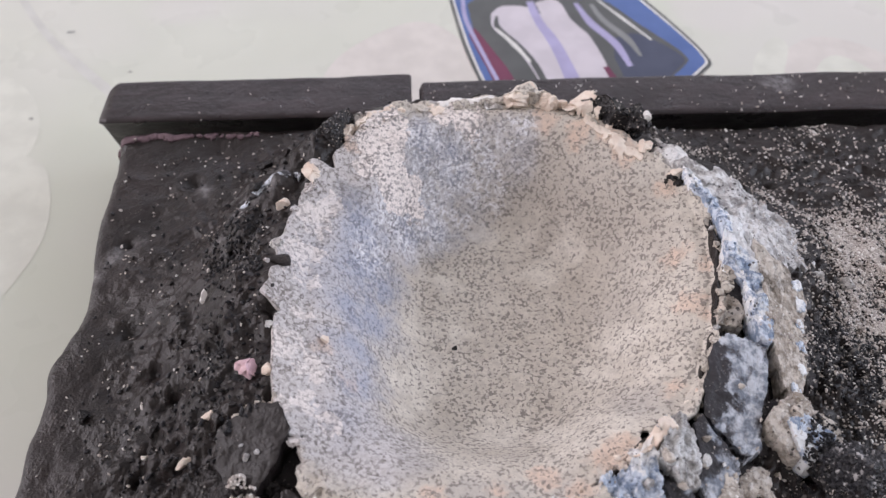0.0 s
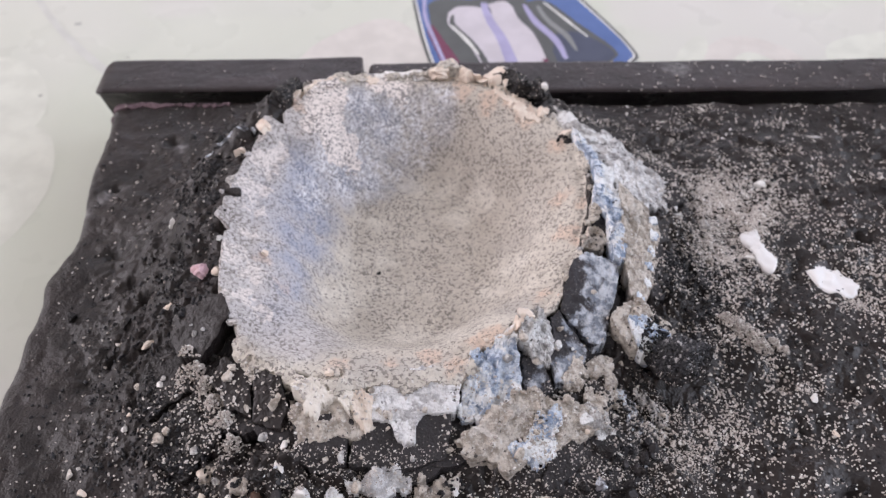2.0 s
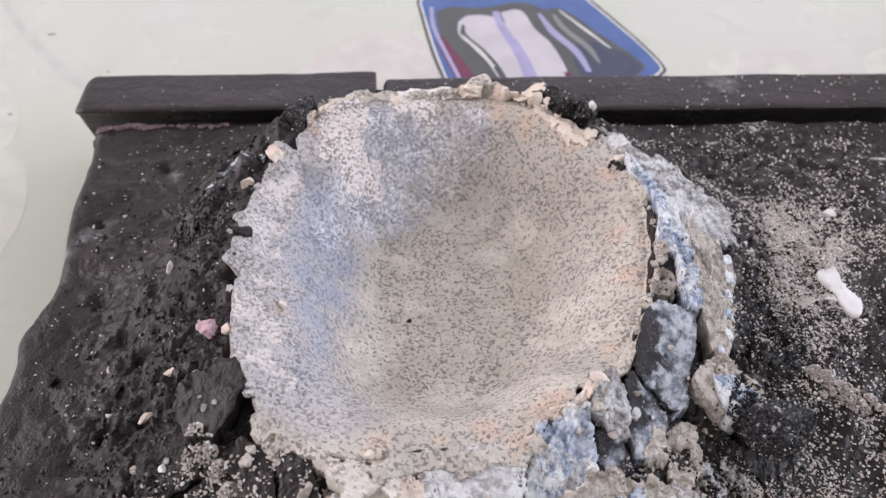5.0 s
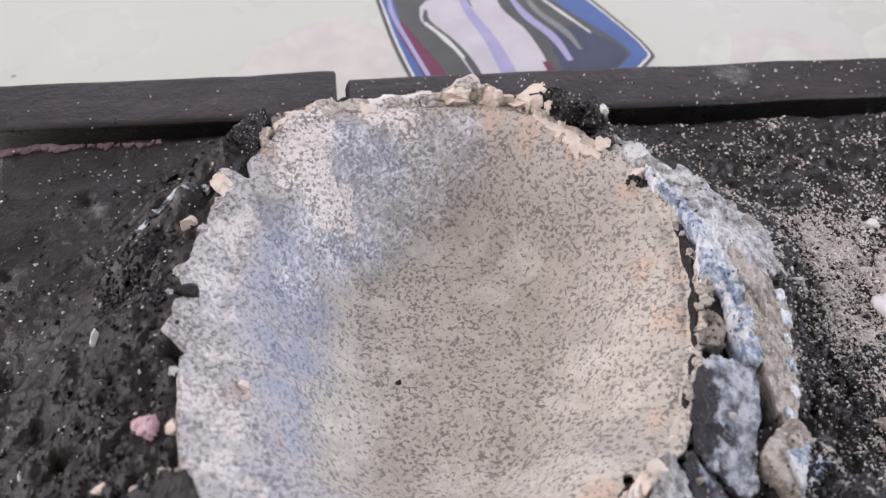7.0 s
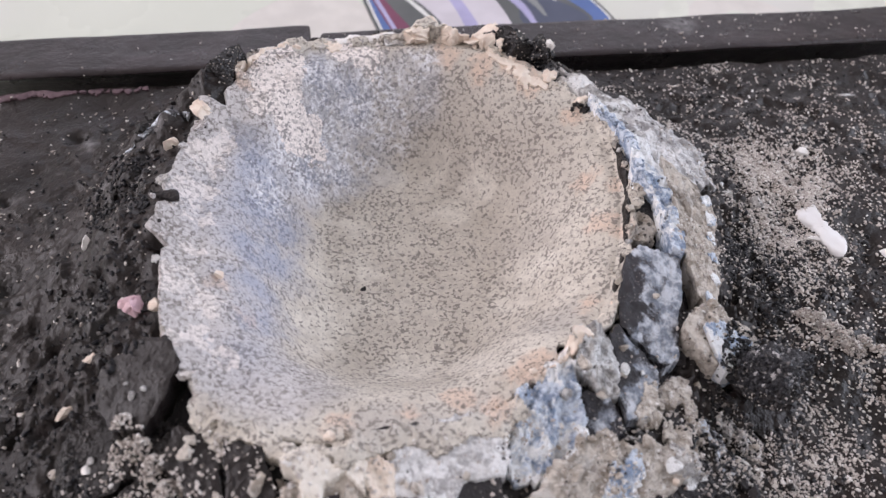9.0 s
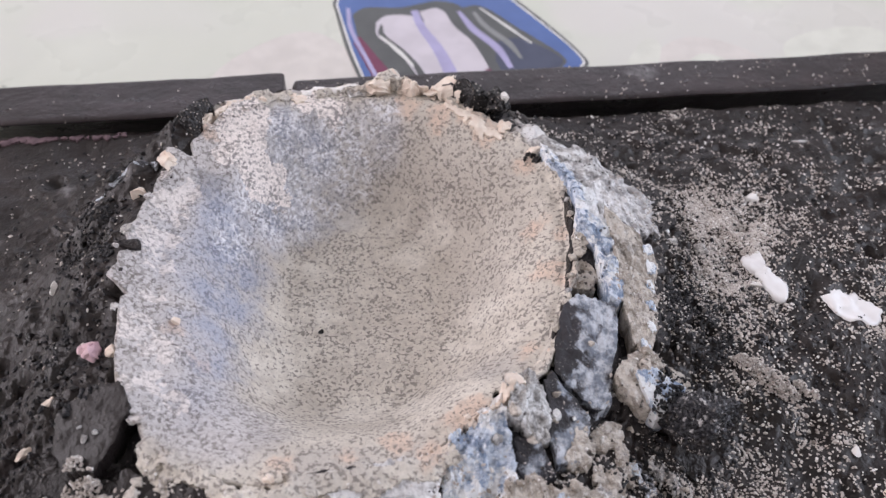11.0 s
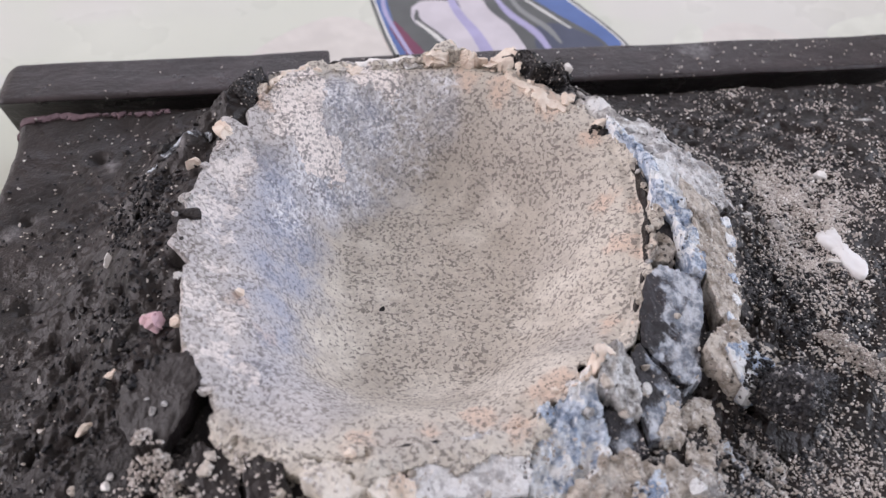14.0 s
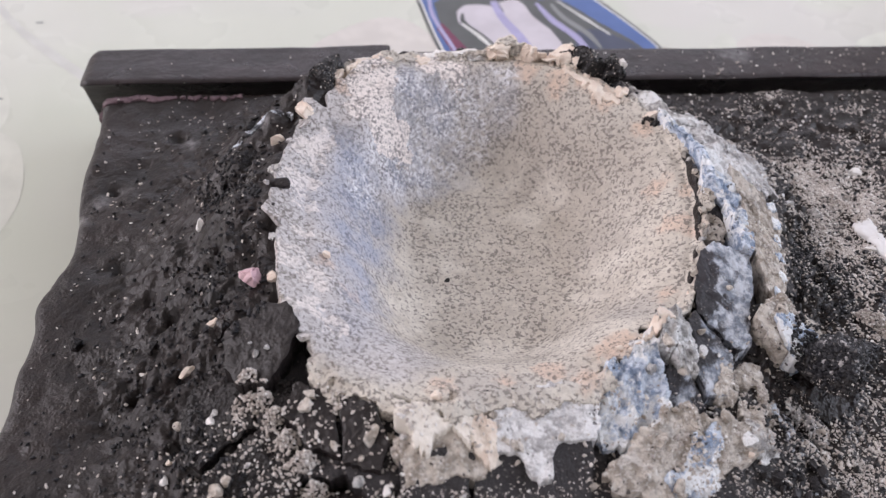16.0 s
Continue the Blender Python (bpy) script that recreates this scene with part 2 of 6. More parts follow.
def crust_material(name, base, pale, bloom, amount, dark=0.5, grain_scale=1500, rough_by=0.0011):
    """Crumbly crust: patches of bloom, paler and darker mottling, near-black patches, fine grain."""
    s = Shade(name)
    place = s.shifted(0.004, 260)
    colour = s.mix(s.ramp(s.noise(430, 6, 0.7), 0.42, 0.58), tuple(0.8 * c for c in base), pale)
    colour = s.mix(s.ramp(s.noise(150, 6, 0.68, at=place), 0.58 - amount, 0.64 - amount), colour, bloom)
    colour = s.mix(s.ramp(s.noise(900, 3, 0.6, w=6.0), 0.55, 0.72, 0, 0.6), colour, tuple(min(0.85, 1.35 * c) for c in bloom))
    dark_patch = s.ramp(s.noise(95, 7, 0.72, at=place, w=3.0), 0.57, 0.63, 0, 1)
    colour = s.mix(s.math("MULTIPLY", dark_patch, dark), colour, (0.035, 0.032, 0.032))
    grain = s.cells(grain_scale, s.shifted(0.0006, 1200)).outputs["Distance"]
    flecks = s.math("LESS_THAN", s.cells(780, s.shifted(0.0012, 700)).outputs["Distance"], s.ramp(s.noise(170, 4, 0.65, w=11.0), 0.45, 0.7, 0.05, 0.4))
    colour = s.mix(s.math("MULTIPLY", flecks, 0.85), colour, (0.05, 0.045, 0.045))
    s.bump((s.noise(260, 7, 0.72), rough_by, 0.95), (s.noise(620, 5, 0.65, w=14.0), 0.00045, 0.8), (grain, 0.0003, 0.7))
    return s.done(colour, 0.8, specular=0.22)


def grain_material(name, a, b, c, rough=0.6, specular=0.5):
    s = Shade(name)
    island = s.node("ShaderNodeNewGeometry").outputs["Random Per Island"]
    colour = s.mix(s.ramp(island, 0.0, 0.7), a, b)
    colour = s.mix(s.ramp(island, 0.86, 0.95), colour, c)
    s.bump((s.noise(3000, 3), 0.0002, 0.6))
    return s.done(colour, rough, specular=specular)


def sheet_material():
    """The glossy printed table sheet: off-white with very pale blotches."""
    s = Shade("glossy_printed_sheet")
    colour = s.mix(s.ramp(s.noise(9, 2, 0.5), 0.35, 0.65), (0.565, 0.592, 0.512), (0.61, 0.615, 0.565))
    colour = s.mix(s.ramp(s.noise(16, 2, 0.4, w=2.0), 0.52, 0.60, 0, 0.5), colour, (0.615, 0.63, 0.56))
    colour = s.mix(s.ramp(s.noise(13, 1, 0.4, w=5.0), 0.56, 0.62, 0, 0.45), colour, (0.625, 0.60, 0.585))
    return s.done(colour, s.ramp(s.noise(30, 3), 0.3, 0.7, 0.24, 0.36), specular=0.1)


def ink_material(name, colour, rough=0.3):
    s = Shade(name)
    n = s.noise(90, 3)
    return s.done(s.mix(s.ramp(n, 0.3, 0.7), colour, tuple(min(0.9, 1.12 * c + 0.005) for c in colour)), rough, specular=0.1)


CLAY = clay_material("black_clay", (0.0088, 0.0060, 0.0055), (0.0192, 0.0134, 0.0127), 0.27, 0.48, grit=0.3, dust=0.2, smudges=[(-38, 131, 3.5), (-33, 132.5, 3), (-43, 127, 2), (-75, 128, 2.5), (-79, 122, 2), (-70, 131, 1.5), (-48, 122, 1.5), (-56, 148, 2)])
BAR = clay_material("smooth_dark_clay", (0.0175, 0.0127, 0.0140), (0.0325, 0.0238, 0.0258), 0.27, 0.42, grit=0.03, streak=0.4, smudges=[(104, 183, 4)])
BROKEN = clay_material("broken_clay", (0.022, 0.0195, 0.0215), (0.036, 0.032, 0.035), 0.42, 0.65, grit=0.25, dust=0.3)
GRITTY = clay_material("gritty_clay", (0.0075, 0.0058, 0.0058), (0.0180, 0.0142, 0.0142), 0.28, 0.5, grit=1.0, dust=0.4)
FLECKED = clay_material("white_flecked_clay", (0.012, 0.011, 0.012), (0.024, 0.022, 0.023), 0.24, 0.45, grit=1.0, dust=1.0, flecked=0.39)
PLASTER = bowl_material()
BLUE_CRUST = crust_material("blue_white_crust", (0.34, 0.43, 0.59), (0.68, 0.75, 0.85), (0.90, 0.92, 0.94), 0.11, 0.16)
CHALK_CRUST = crust_material("chalky_crust", (0.56, 0.55, 0.56), (0.77, 0.765, 0.77), (0.87, 0.87, 0.88), 0.08, 0.2)
GREY_CRUST = crust_material("grey_crust", (0.39, 0.375, 0.37), (0.64, 0.625, 0.61), (0.82, 0.825, 0.83), 0.055, 0.35)
FROSTED = crust_material("frosted_clay", (0.08, 0.08, 0.088), (0.20, 0.20, 0.22), (0.66, 0.71, 0.78), 0.12, 0.8)
SAND_CRUST = crust_material("sandy_crust", (0.46, 0.405, 0.35), (0.66, 0.605, 0.545), (0.70, 0.66, 0.62), 0.01, 0.35, 1000)
PALE = plain_material("pale_plaster", (0.40, 0.375, 0.375), (0.56, 0.53, 0.53), 260, 0.75, 0.0006)


def ejecta_material():
    """Broken dark clay with a little dust on it."""
    s = Shade("dusty_broken_clay")
    fine = s.noise(1100, 4, 0.6)
    grain = s.cells(1700, s.shifted(0.0006, 1200)).outputs["Distance"]
    rough = s.noise(330, 7, 0.72)
    clay = s.mix(s.ramp(s.noise(90, 4), 0.35, 0.65), (0.020, 0.0175, 0.0190), (0.038, 0.034, 0.0365))
    colour = s.mix(s.ramp(s.noise(210, 6, 0.7, w=8.0), 0.55, 0.75, 0, 0.4), clay, (0.075, 0.066, 0.064))
    specks = s.math("LESS_THAN", s.cells(1150, s.shifted(0.001, 600)).outputs["Distance"], 0.2)
    colour = s.mix(s.math("MULTIPLY", specks, 0.3), colour, (0.36, 0.32, 0.29))
    s.bump((rough, 0.0012, 0.6), (grain, 0.0003, 0.5), (fine, 0.00025, 0.6))
    return s.done(colour, 0.5, specular=0.34)


EJECTA = ejecta_material()
DARK_BREAK = clay_material("broken_black_clay", (0.0120, 0.0094, 0.0093), (0.0225, 0.0180, 0.0180), 0.30, 0.5, grit=0.3, dust=0.3)


def frost_material():
    """Dark broken clay partly covered with streaks of blue-white frost."""
    s = Shade("frost_streaked_clay")
    clay = s.mix(s.ramp(s.noise(90, 4), 0.35, 0.65), (0.022, 0.020, 0.023), (0.042, 0.039, 0.046))
    streak = s.noise(190, 6, 0.68, at=s.stretched(1.0, 0.45, 1.0, -20))
    fog = s.spots([(62.3, 81, 3.2), (62.6, 76, 3.2), (61, 72, 2.6), (58.5, 69, 2.8), (57, 66, 2.4), (58.6, 64.5, 2.0), (57.5, 85, 2.0), (60, 84, 2.5), (58.5, 79, 2.2), (58, 74.5, 2.2), (55.5, 70, 2.0), (53, 68, 1.2), (53, 62, 1.8), (53.2, 59, 2.2), (50.6, 57, 2.4), (48.6, 55, 2.0), (51, 67, 1.2), (43, 53, 2.0), (45, 57, 1.6)], 0.008, 300, 1.6)
    lit = s.ramp(s.math("ADD", fog, s.math("MULTIPLY", s.math("SUBTRACT", streak, 0.5), 1.5)), 0.25, 0.85)
    frost = s.mix(s.ramp(s.noise(420, 5, 0.65, w=3.0), 0.4, 0.62), (0.17, 0.195, 0.24), (0.56, 0.59, 0.645))
    colour = s.mix(s.math("MULTIPLY", lit, s.ramp(fog, 0.0, 0.35)), clay, frost)
    specks = s.math("LESS_THAN", s.cells(1150, s.shifted(0.001, 600)).outputs["Distance"], 0.17)
    colour = s.mix(s.math("MULTIPLY", specks, 0.35), colour, (0.40, 0.36, 0.33))
    s.bump((s.noise(420, 6, 0.7), 0.0009, 0.7), (s.noise(1100, 4, 0.6), 0.0003, 0.7))
    return s.done(colour, 0.5, specular=0.36)


FROST = frost_material()
PEACH = plain_material("peach_plaster", (0.72, 0.60, 0.51), (0.85, 0.77, 0.68), 300, 0.7)
CREAM = plain_material("cream_plaster", (0.80, 0.75, 0.68), (0.87, 0.83, 0.77), 300, 0.65)
WHITE = plain_material("white_plaster", (0.74, 0.72, 0.70), (0.84, 0.82, 0.80), 300, 0.6)
DROP = plain_material("white_paint", (0.80, 0.79, 0.80), (0.86, 0.85, 0.85), 90, 0.38, 0.0004, 2, 0.5)
PINK = plain_material("pink_plaster", (0.50, 0.33, 0.37), (0.70, 0.50, 0.54), 500, 0.7)
PURPLE = plain_material("purple_clay", (0.085, 0.052, 0.062), (0.15, 0.098, 0.112), 300, 0.6)
BROWN = plain_material("brown_clay", (0.10, 0.06, 0.045), (0.17, 0.11, 0.085), 400, 0.7)
SAND = grain_material("sand", (0.38, 0.335, 0.305), (0.60, 0.555, 0.52), (0.78, 0.76, 0.74))
GRIT = grain_material("black_grit", (0.0070, 0.0070, 0.0088), (0.0190, 0.0186, 0.0225), (0.13, 0.12, 0.115), 0.36, 0.3)
# lighter grit: some grains coloured pale to paint the heap's sparkle
GLINT = grain_material("painted_glint_grit", (0.009, 0.009, 0.0115), (0.034, 0.034, 0.040), (0.36, 0.35, 0.35), 0.36)
SHEET = sheet_material()
WALL = plain_material("wall_paint", (0.50, 0.48, 0.45), (0.56, 0.54, 0.51), 30, 0.8, 0.0005)
FLOOR = plain_material("floor_tile", (0.42, 0.38, 0.34), (0.5, 0.46, 0.42), 12, 0.5, 0.0005)
WOOD = plain_material("table_wood", (0.22, 0.15, 0.10), (0.30, 0.21, 0.14), 60, 0.5, 0.0004)


# ---- mesh helpers ----
def link_mesh(name, verts, faces, material, parent=None, label="", smooth=True):
    me = bpy.data.meshes.new(name)
    me.from_pydata([tuple(v) for v in verts], [], faces)
    me.validate()
    me.update()
    if smooth:
        me.polygons.foreach_set("use_smooth", [True] * len(me.polygons))
    me.materials.append(material)
    ob = new(name, me)
    if parent:
        ob.parent = parent
    if label:
        ob["label"] = label
    return ob


def sharpen(ob, degrees=38):
    ob.data.set_sharp_from_angle(angle=radians(degrees))
    return ob


def part(name, bm, material, parent=None, label="", smooth=True):
    bmesh.ops.recalc_face_normals(bm, faces=bm.faces)
    me = bpy.data.meshes.new(name)
    bm.to_mesh(me)
    bm.free()
    if smooth:
        me.polygons.foreach_set("use_smooth", [True] * len(me.polygons))
    me.materials.append(material)
    ob = new(name, me)
    if parent:
        ob.parent = parent
    if label:
        ob["label"] = label
    return ob


def box(bm, lo, hi, bevel=0.0):
    made = bmesh.ops.create_cube(bm, size=1)["verts"]
    for v in made:
        v.co = Vector([l + (c + 0.5) * (h - l) for l, h, c in zip(lo, hi, v.co)])
    if bevel:
        edges = list({e for v in made for e in v.link_edges})
        bmesh.ops.bevel(bm, geom=edges, offset=bevel, segments=2, affect="EDGES")


def value_noise(x, y, seed):
    """Smooth noise between 0 and 1 over arrays of places."""
    x, y = np.asarray(x, float), np.asarray(y, float)
    ix, iy = np.floor(x).astype(np.int64), np.floor(y).astype(np.int64)
    fx, fy = x - ix, y - iy
    fx, fy = fx * fx * fx * (fx * (6 * fx - 15) + 10), fy * fy * fy * (fy * (6 * fy - 15) + 10)

    def corner(a, b):
        h = (a * 374761393 + b * 668265263 + seed * 2147483 + 1013904223) & 0xFFFFFFFF
        h = ((h ^ (h >> 13)) * 1274126177) & 0xFFFFFFFF
        return ((h ^ (h >> 16)) & 0xFFFF) / 65535.0

    low = corner(ix, iy) * (1 - fx) + corner(ix + 1, iy) * fx
    high = corner(ix, iy + 1) * (1 - fx) + corner(ix + 1, iy + 1) * fx
    return low * (1 - fy) + high * fy


def fbm(x, y, size, seed, octaves=4, gain=0.5):
    """Summed noise, about -1 to 1; size is the width of its largest lumps."""
    total, amp, norm = 0.0, 1.0, 0.0
    for k in range(octaves):
        c, s = math.cos(k * 1.1 + seed), math.sin(k * 1.1 + seed)
        total = total + amp * (2 * value_noise((c * x - s * y) / size + 17.3 * k, (s * x + c * y) / size - 9.1 * k, seed + k) - 1)
        norm += amp
        amp, size = amp * gain, size * 0.5
    return total / norm * 1.6


# ---- the crater's form, in millimetres ----
CX, CY = 17.0, 104.0
RIM = [  # bearing from +x, radius, height of the rim
    (-180, 48.5, 20), (-169, 47.5, 19.5), (-157, 50, 19.5), (-146, 53.5, 19), (-136, 56, 18), (-128, 57.5, 15.5), (-117, 56.5, 15.5), (-106, 53.5, 15),
    (-97, 50.8, 13.5), (-83, 49.2, 12.5), (-72, 46.5, 14), (-61, 45, 16.5), (-46, 46, 13), (-32, 43.6, 15), (-15, 43.6, 16), (-2, 45, 16.3), (9, 47, 15.8),
    (19, 49.2, 15), (31, 50.4, 15.5), (47, 48.8, 17.5), (60, 50.2, 19.2), (76, 51, 18.5), (92, 50, 18), (104, 49.8, 20), (117, 51, 21), (130, 49.8, 22), (143, 47.9, 21),
    (154, 48.3, 19), (167, 48, 19.5), (176, 47.7, 20), (180, 48.5, 20)]
NOTCHES = [  # bearing, width in degrees, how far the torn edge juts out (-: a gap)
    (142, 1.5, -1.8), (145, 1.8, 3.2), (151, 1.5, -2.0), (172.5, 1.6, 1.2), (179, 1.8, -1.8), (-172, 2.6, 2.4), (-167, 1.0, -1.2), (-136.5, 0.9, -3.0), (-124, 3.0, 1.0), (-59, 2.2, -2.4), (108, 1.2, -1.5), (30, 1.4, -1.5), (-20, 2.0, -1.0)]


def rim_at(bearing):
    deg = (np.degrees(bearing) + 180) % 360 - 180
    table = np.array(RIM)
    return np.interp(deg, table[:, 0], table[:, 1]), np.interp(deg, table[:, 0], table[:, 2])


def rim_soft(bearing):
    """The rim with its bends evened out, for the bowl's inner wall."""
    table, deg = np.array(RIM), np.arange(-180.0, 180.0)
    way = np.minimum(deg + 180, 180 - deg)
    weight = np.exp(-(way / 11.0) ** 2)
    weight = weight / weight.sum()
    turned = (np.degrees(bearing) + 180) % 360
    even = []
    for column in (1, 2):
        line = np.interp(deg, table[:, 0], table[:, column])
        line = np.real(np.fft.ifft(np.fft.fft(line) * np.fft.fft(weight)))
        even.append(np.interp(turned, np.arange(361.0), np.append(line, line[0])))
    return even[0], even[1]


def bowl_height(x, y):
    dx, dy = x - CX, y - CY
    r, a = np.hypot(dx, dy), np.arctan2(dy, dx)
    edge, top = rim_soft(a)
    c, n = np.cos(a), np.sin(a)
    foot = 0.437 + 0.016 * c + 0.031 * n - 0.075 * np.cos(2 * a)
    brow = np.minimum(0.932 + 0.069 * c + 0.009 * n, 0.95)
    lip = 2.4 - 1.3 * c - 0.65 * n + 1.8 * np.cos(2 * a) - 0.6 * np.sin(2 * a)
    f = r / edge
    q = np.clip((f - foot) / (brow - foot), 0, 1)
    floor_z = -6.0 - 1.6 * np.clip(1 - (f / 0.42) ** 2, 0, 1)
    z = floor_z + (top - lip + 6.0) * q * q * (3 - 2 * q) + lip * np.clip((f - brow) / (1 - brow), 0, 1.1)
    return z + 0.35 * fbm(x, y, 14, 31) * np.clip(r / 40, 0, 1) + 0.22 * fbm(x, y, 4, 32)


PITS = [  # x, y, width, depth
    (141, 107, 3.2, 5), (149, 66, 3, 4), (129, 44, 4, 3.5), (143, 36, 4, 4), (158, 50, 5, 4), (112, 33, 3, 2.5), (163, 30, 5, 4), (152, 88, 2.5, 3), (120, 58, 3, 2.5),
    (-60, 152, 2.2, 3), (-57, 92, 3, 2.5), (-52, 84, 2.6, 4), (-66, 105, 2.5, 2), (-73, 132, 2, 2), (-57, 69, 2.2, 3), (-44, 76, 2, 2.5), (-48, 96, 3, 2), (170, 140, 4, 3), (104, 62, 3, 2.5), (92, 38, 3, 2)]


def south_east(a):
    """1 on the south and east sides of the crater, 0 elsewhere, by bearing."""
    deg = (np.degrees(a) + 180) % 360 - 180
    return np.clip((deg + 150) / 20, 0, 1) * np.clip((42 - deg) / 16, 0, 1)


def mound(d, a, top):
    """How far the ejecta stands above the slab at d mm outside the rim."""
    w = south_east(a)
    return (top + 2.0) * (w * np.exp(-(d / 25) ** 2.4) + (1 - w) * np.exp(-(d / 24) ** 2.2))


def broken_zone(d, a):
    """1 where the ejecta is split into separate blocks."""
    deg = (np.degrees(a) + 180) % 360 - 180
    w = np.clip((44 - deg) / 8, 0, 1) * np.clip((deg + 152) / 8, 0, 1)
    return w * np.clip(d / 1.5, 0, 1) * np.clip((18 - d) / 5, 0, 1)


def ground_height(x, y):
    """The top of the clay, in mm."""
    x, y = np.asarray(x, float), np.asarray(y, float)
    dx, dy = x - CX, y - CY
    r, a = np.hypot(dx, dy), np.arctan2(dy, dx)
    edge, top = rim_at(a)
    d = np.maximum(r - edge + 1.0, 0)
    calm = np.clip((x + 52) / 14, 0, 1)
    lumps = 1.6 * fbm(x, y, 26, 3, 3) + (0.55 + 0.65 * calm) * fbm(x, y, 9, 7, 4) + (0.12 + 0.2 * calm) * fbm(x, y, 3.2, 9, 3) - (0.8 + 2.2 * calm) * np.clip(fbm(x, y, 6, 19, 3) - 0.55, 0, 1)
    dents = -2.6 * np.clip(fbm(x, y, 12, 23, 4) - 0.30, 0, 1) * np.clip((x - 75) / 30, 0, 1) - (0.4 + 1.1 * calm) * np.clip(fbm(x, y, 7, 27, 3) - 0.4, 0, 1)
    ridged = dents + 1.2 * (0.5 - np.abs(fbm(x, y, 15, 12, 3)))
    rough = 0.5 + 0.7 * np.clip((60 - np.abs(d - 20)) / 60, 0, 1)
    swell = 5.0 * np.exp(-(((x - 108) / 40) ** 2 + ((y - 106) / 34) ** 2))
    flat = -3.2 + swell + rough * lumps + ridged * np.clip((x - 70) / 40, 0.35, 1)
    deg = (np.degrees(a) + 180) % 360 - 180
    crumbly = np.exp(-((d - 20) / 16) ** 2) * np.where((deg > -160) & (deg < 30), 1.0, np.where(np.abs(deg) > 125, 0.5, 0.3)) * (0.4 + 0.6 * np.clip(1 + fbm(x, y, 18, 29, 2), 0, 2))
    broken = fbm(x, y, 6, 15, 3) * 1.5 * np.exp(-((d - 9) / 12) ** 2) + crumbly * (2.0 * np.abs(fbm(x, y, 4.2, 33, 3)) + 1.2 * np.abs(fbm(x, y, 1.9, 37, 2)) - 1.1)
    h = flat + mound(d, a, top) + broken - 5.0 * broken_zone(d, a)
    along = np.clip(((x + 24) * -20 + (y - 142) * -18) / 724.0, 0, 1)
    h = h + 4.0 * np.exp(-(((x + 24 + 20 * along) ** 2 + (y - 142 + 18 * along) ** 2) / 30.0)) * (1 - 0.3 * along)
    for px, py, w, deep in PITS:
        h = h - deep * np.exp(-(((x - px) / w) ** 2 + ((y - py) / (0.8 * w)) ** 2 + 0.4 * fbm(x, y, 3, 41, 2)))
    inside = bowl_height(x, y) - 3.0
    blend = np.clip((r - edge + 3.0) / 2.5, 0, 1)
    return inside * (1 - blend) + (h - 0.8) * blend


def left_edge(y):
    return -82.3 + 2.8 * fbm(y, 0 * y + 3, 27, 51, 3, 0.36) - 2.5 * np.exp(-((y - 97) / 7) ** 2) - 2.0 * np.clip((y - 160) / 10, 0, 1)


# ---- room ----
def wall(name, lo, hi, axis, hole=None):
    """A wall box, with an opening (a, b, bottom, top) along the other axis."""
    bm = bmesh.new()
    if hole is None:
        box(bm, lo, hi)
    else:
        a, b, low, high = hole
        other = 1 - axis
        for s0, s1, z0, z1 in ((lo[other], a, lo[2], hi[2]), (b, hi[other], lo[2], hi[2]), (a, b, lo[2], low), (a, b, high, hi[2])):
            l, h = list(lo), list(hi)
            l[other], h[other], l[2], h[2] = s0, s1, z0, z1
            box(bm, l, h)
    return tagged(part(name, bm, WALL, smooth=False), "plain off-white painted room wall", "wall", kind="structure")


FLOOR_Z = TABLE - 0.75
wall("wall_east", (2.0, -2.0, FLOOR_Z), (2.2, 2.0, 1.9), 0, (-1.2, 1.0, 0.33, 1.83))
wall("wall_west", (-2.2, -2.0, FLOOR_Z), (-2.0, 2.0, 1.9), 0, (-0.9, 1.5, 0.3, 1.8))
wall("wall_north", (-2.2, 2.0, FLOOR_Z), (2.2, 2.2, 1.9), 1, (-1.0, 1.4, 0.4, 1.8))
wall("wall_south", (-2.2, -2.2, FLOOR_Z), (2.2, -2.0, 1.9), 1)
bm = bmesh.new()
box(bm, (-2.2, -2.2, FLOOR_Z - 0.1), (2.2, 2.2, FLOOR_Z))
tagged(part("floor", bm, FLOOR, smooth=False), "plain beige room floor", "floor", kind="structure")
bm = bmesh.new()
box(bm, (-2.2, -2.2, 1.9), (2.2, 2.2, 2.0))
tagged(part("ceiling", bm, WALL, smooth=False), "plain white ceiling", "ceiling", kind="structure")

# ---- table with its printed sheet ----
table = tagged(new("table"), "table under a glossy off-white printed sheet", "table")
table.location = (0, 0, FLOOR_Z)


def table_part(name, lo, hi, material, bevel=0.0, label=""):
    bm = bmesh.new()
    box(bm, [c - o for c, o in zip(lo, (0, 0, FLOOR_Z))], [c - o for c, o in zip(hi, (0, 0, FLOOR_Z))], bevel)
    return part(name, bm, material, table, label, smooth=False)


table_part("tabletop", (-0.75, -0.35, TABLE - 0.028), (0.85, 0.75, TABLE - 0.003), WOOD, 0.004)
sheet = table_part("printed_sheet", (-0.75, -0.35, TABLE - 0.003), (0.85, 0.75, TABLE), SHEET, 0.001, "glossy off-white printed sheet with pale patches")
for lx in (-0.7, 0.75):
    for ly in (-0.3, 0.65):
        table_part("leg", (lx, ly, FLOOR_Z), (lx + 0.05, ly + 0.05, TABLE - 0.028), WOOD, 0.003)


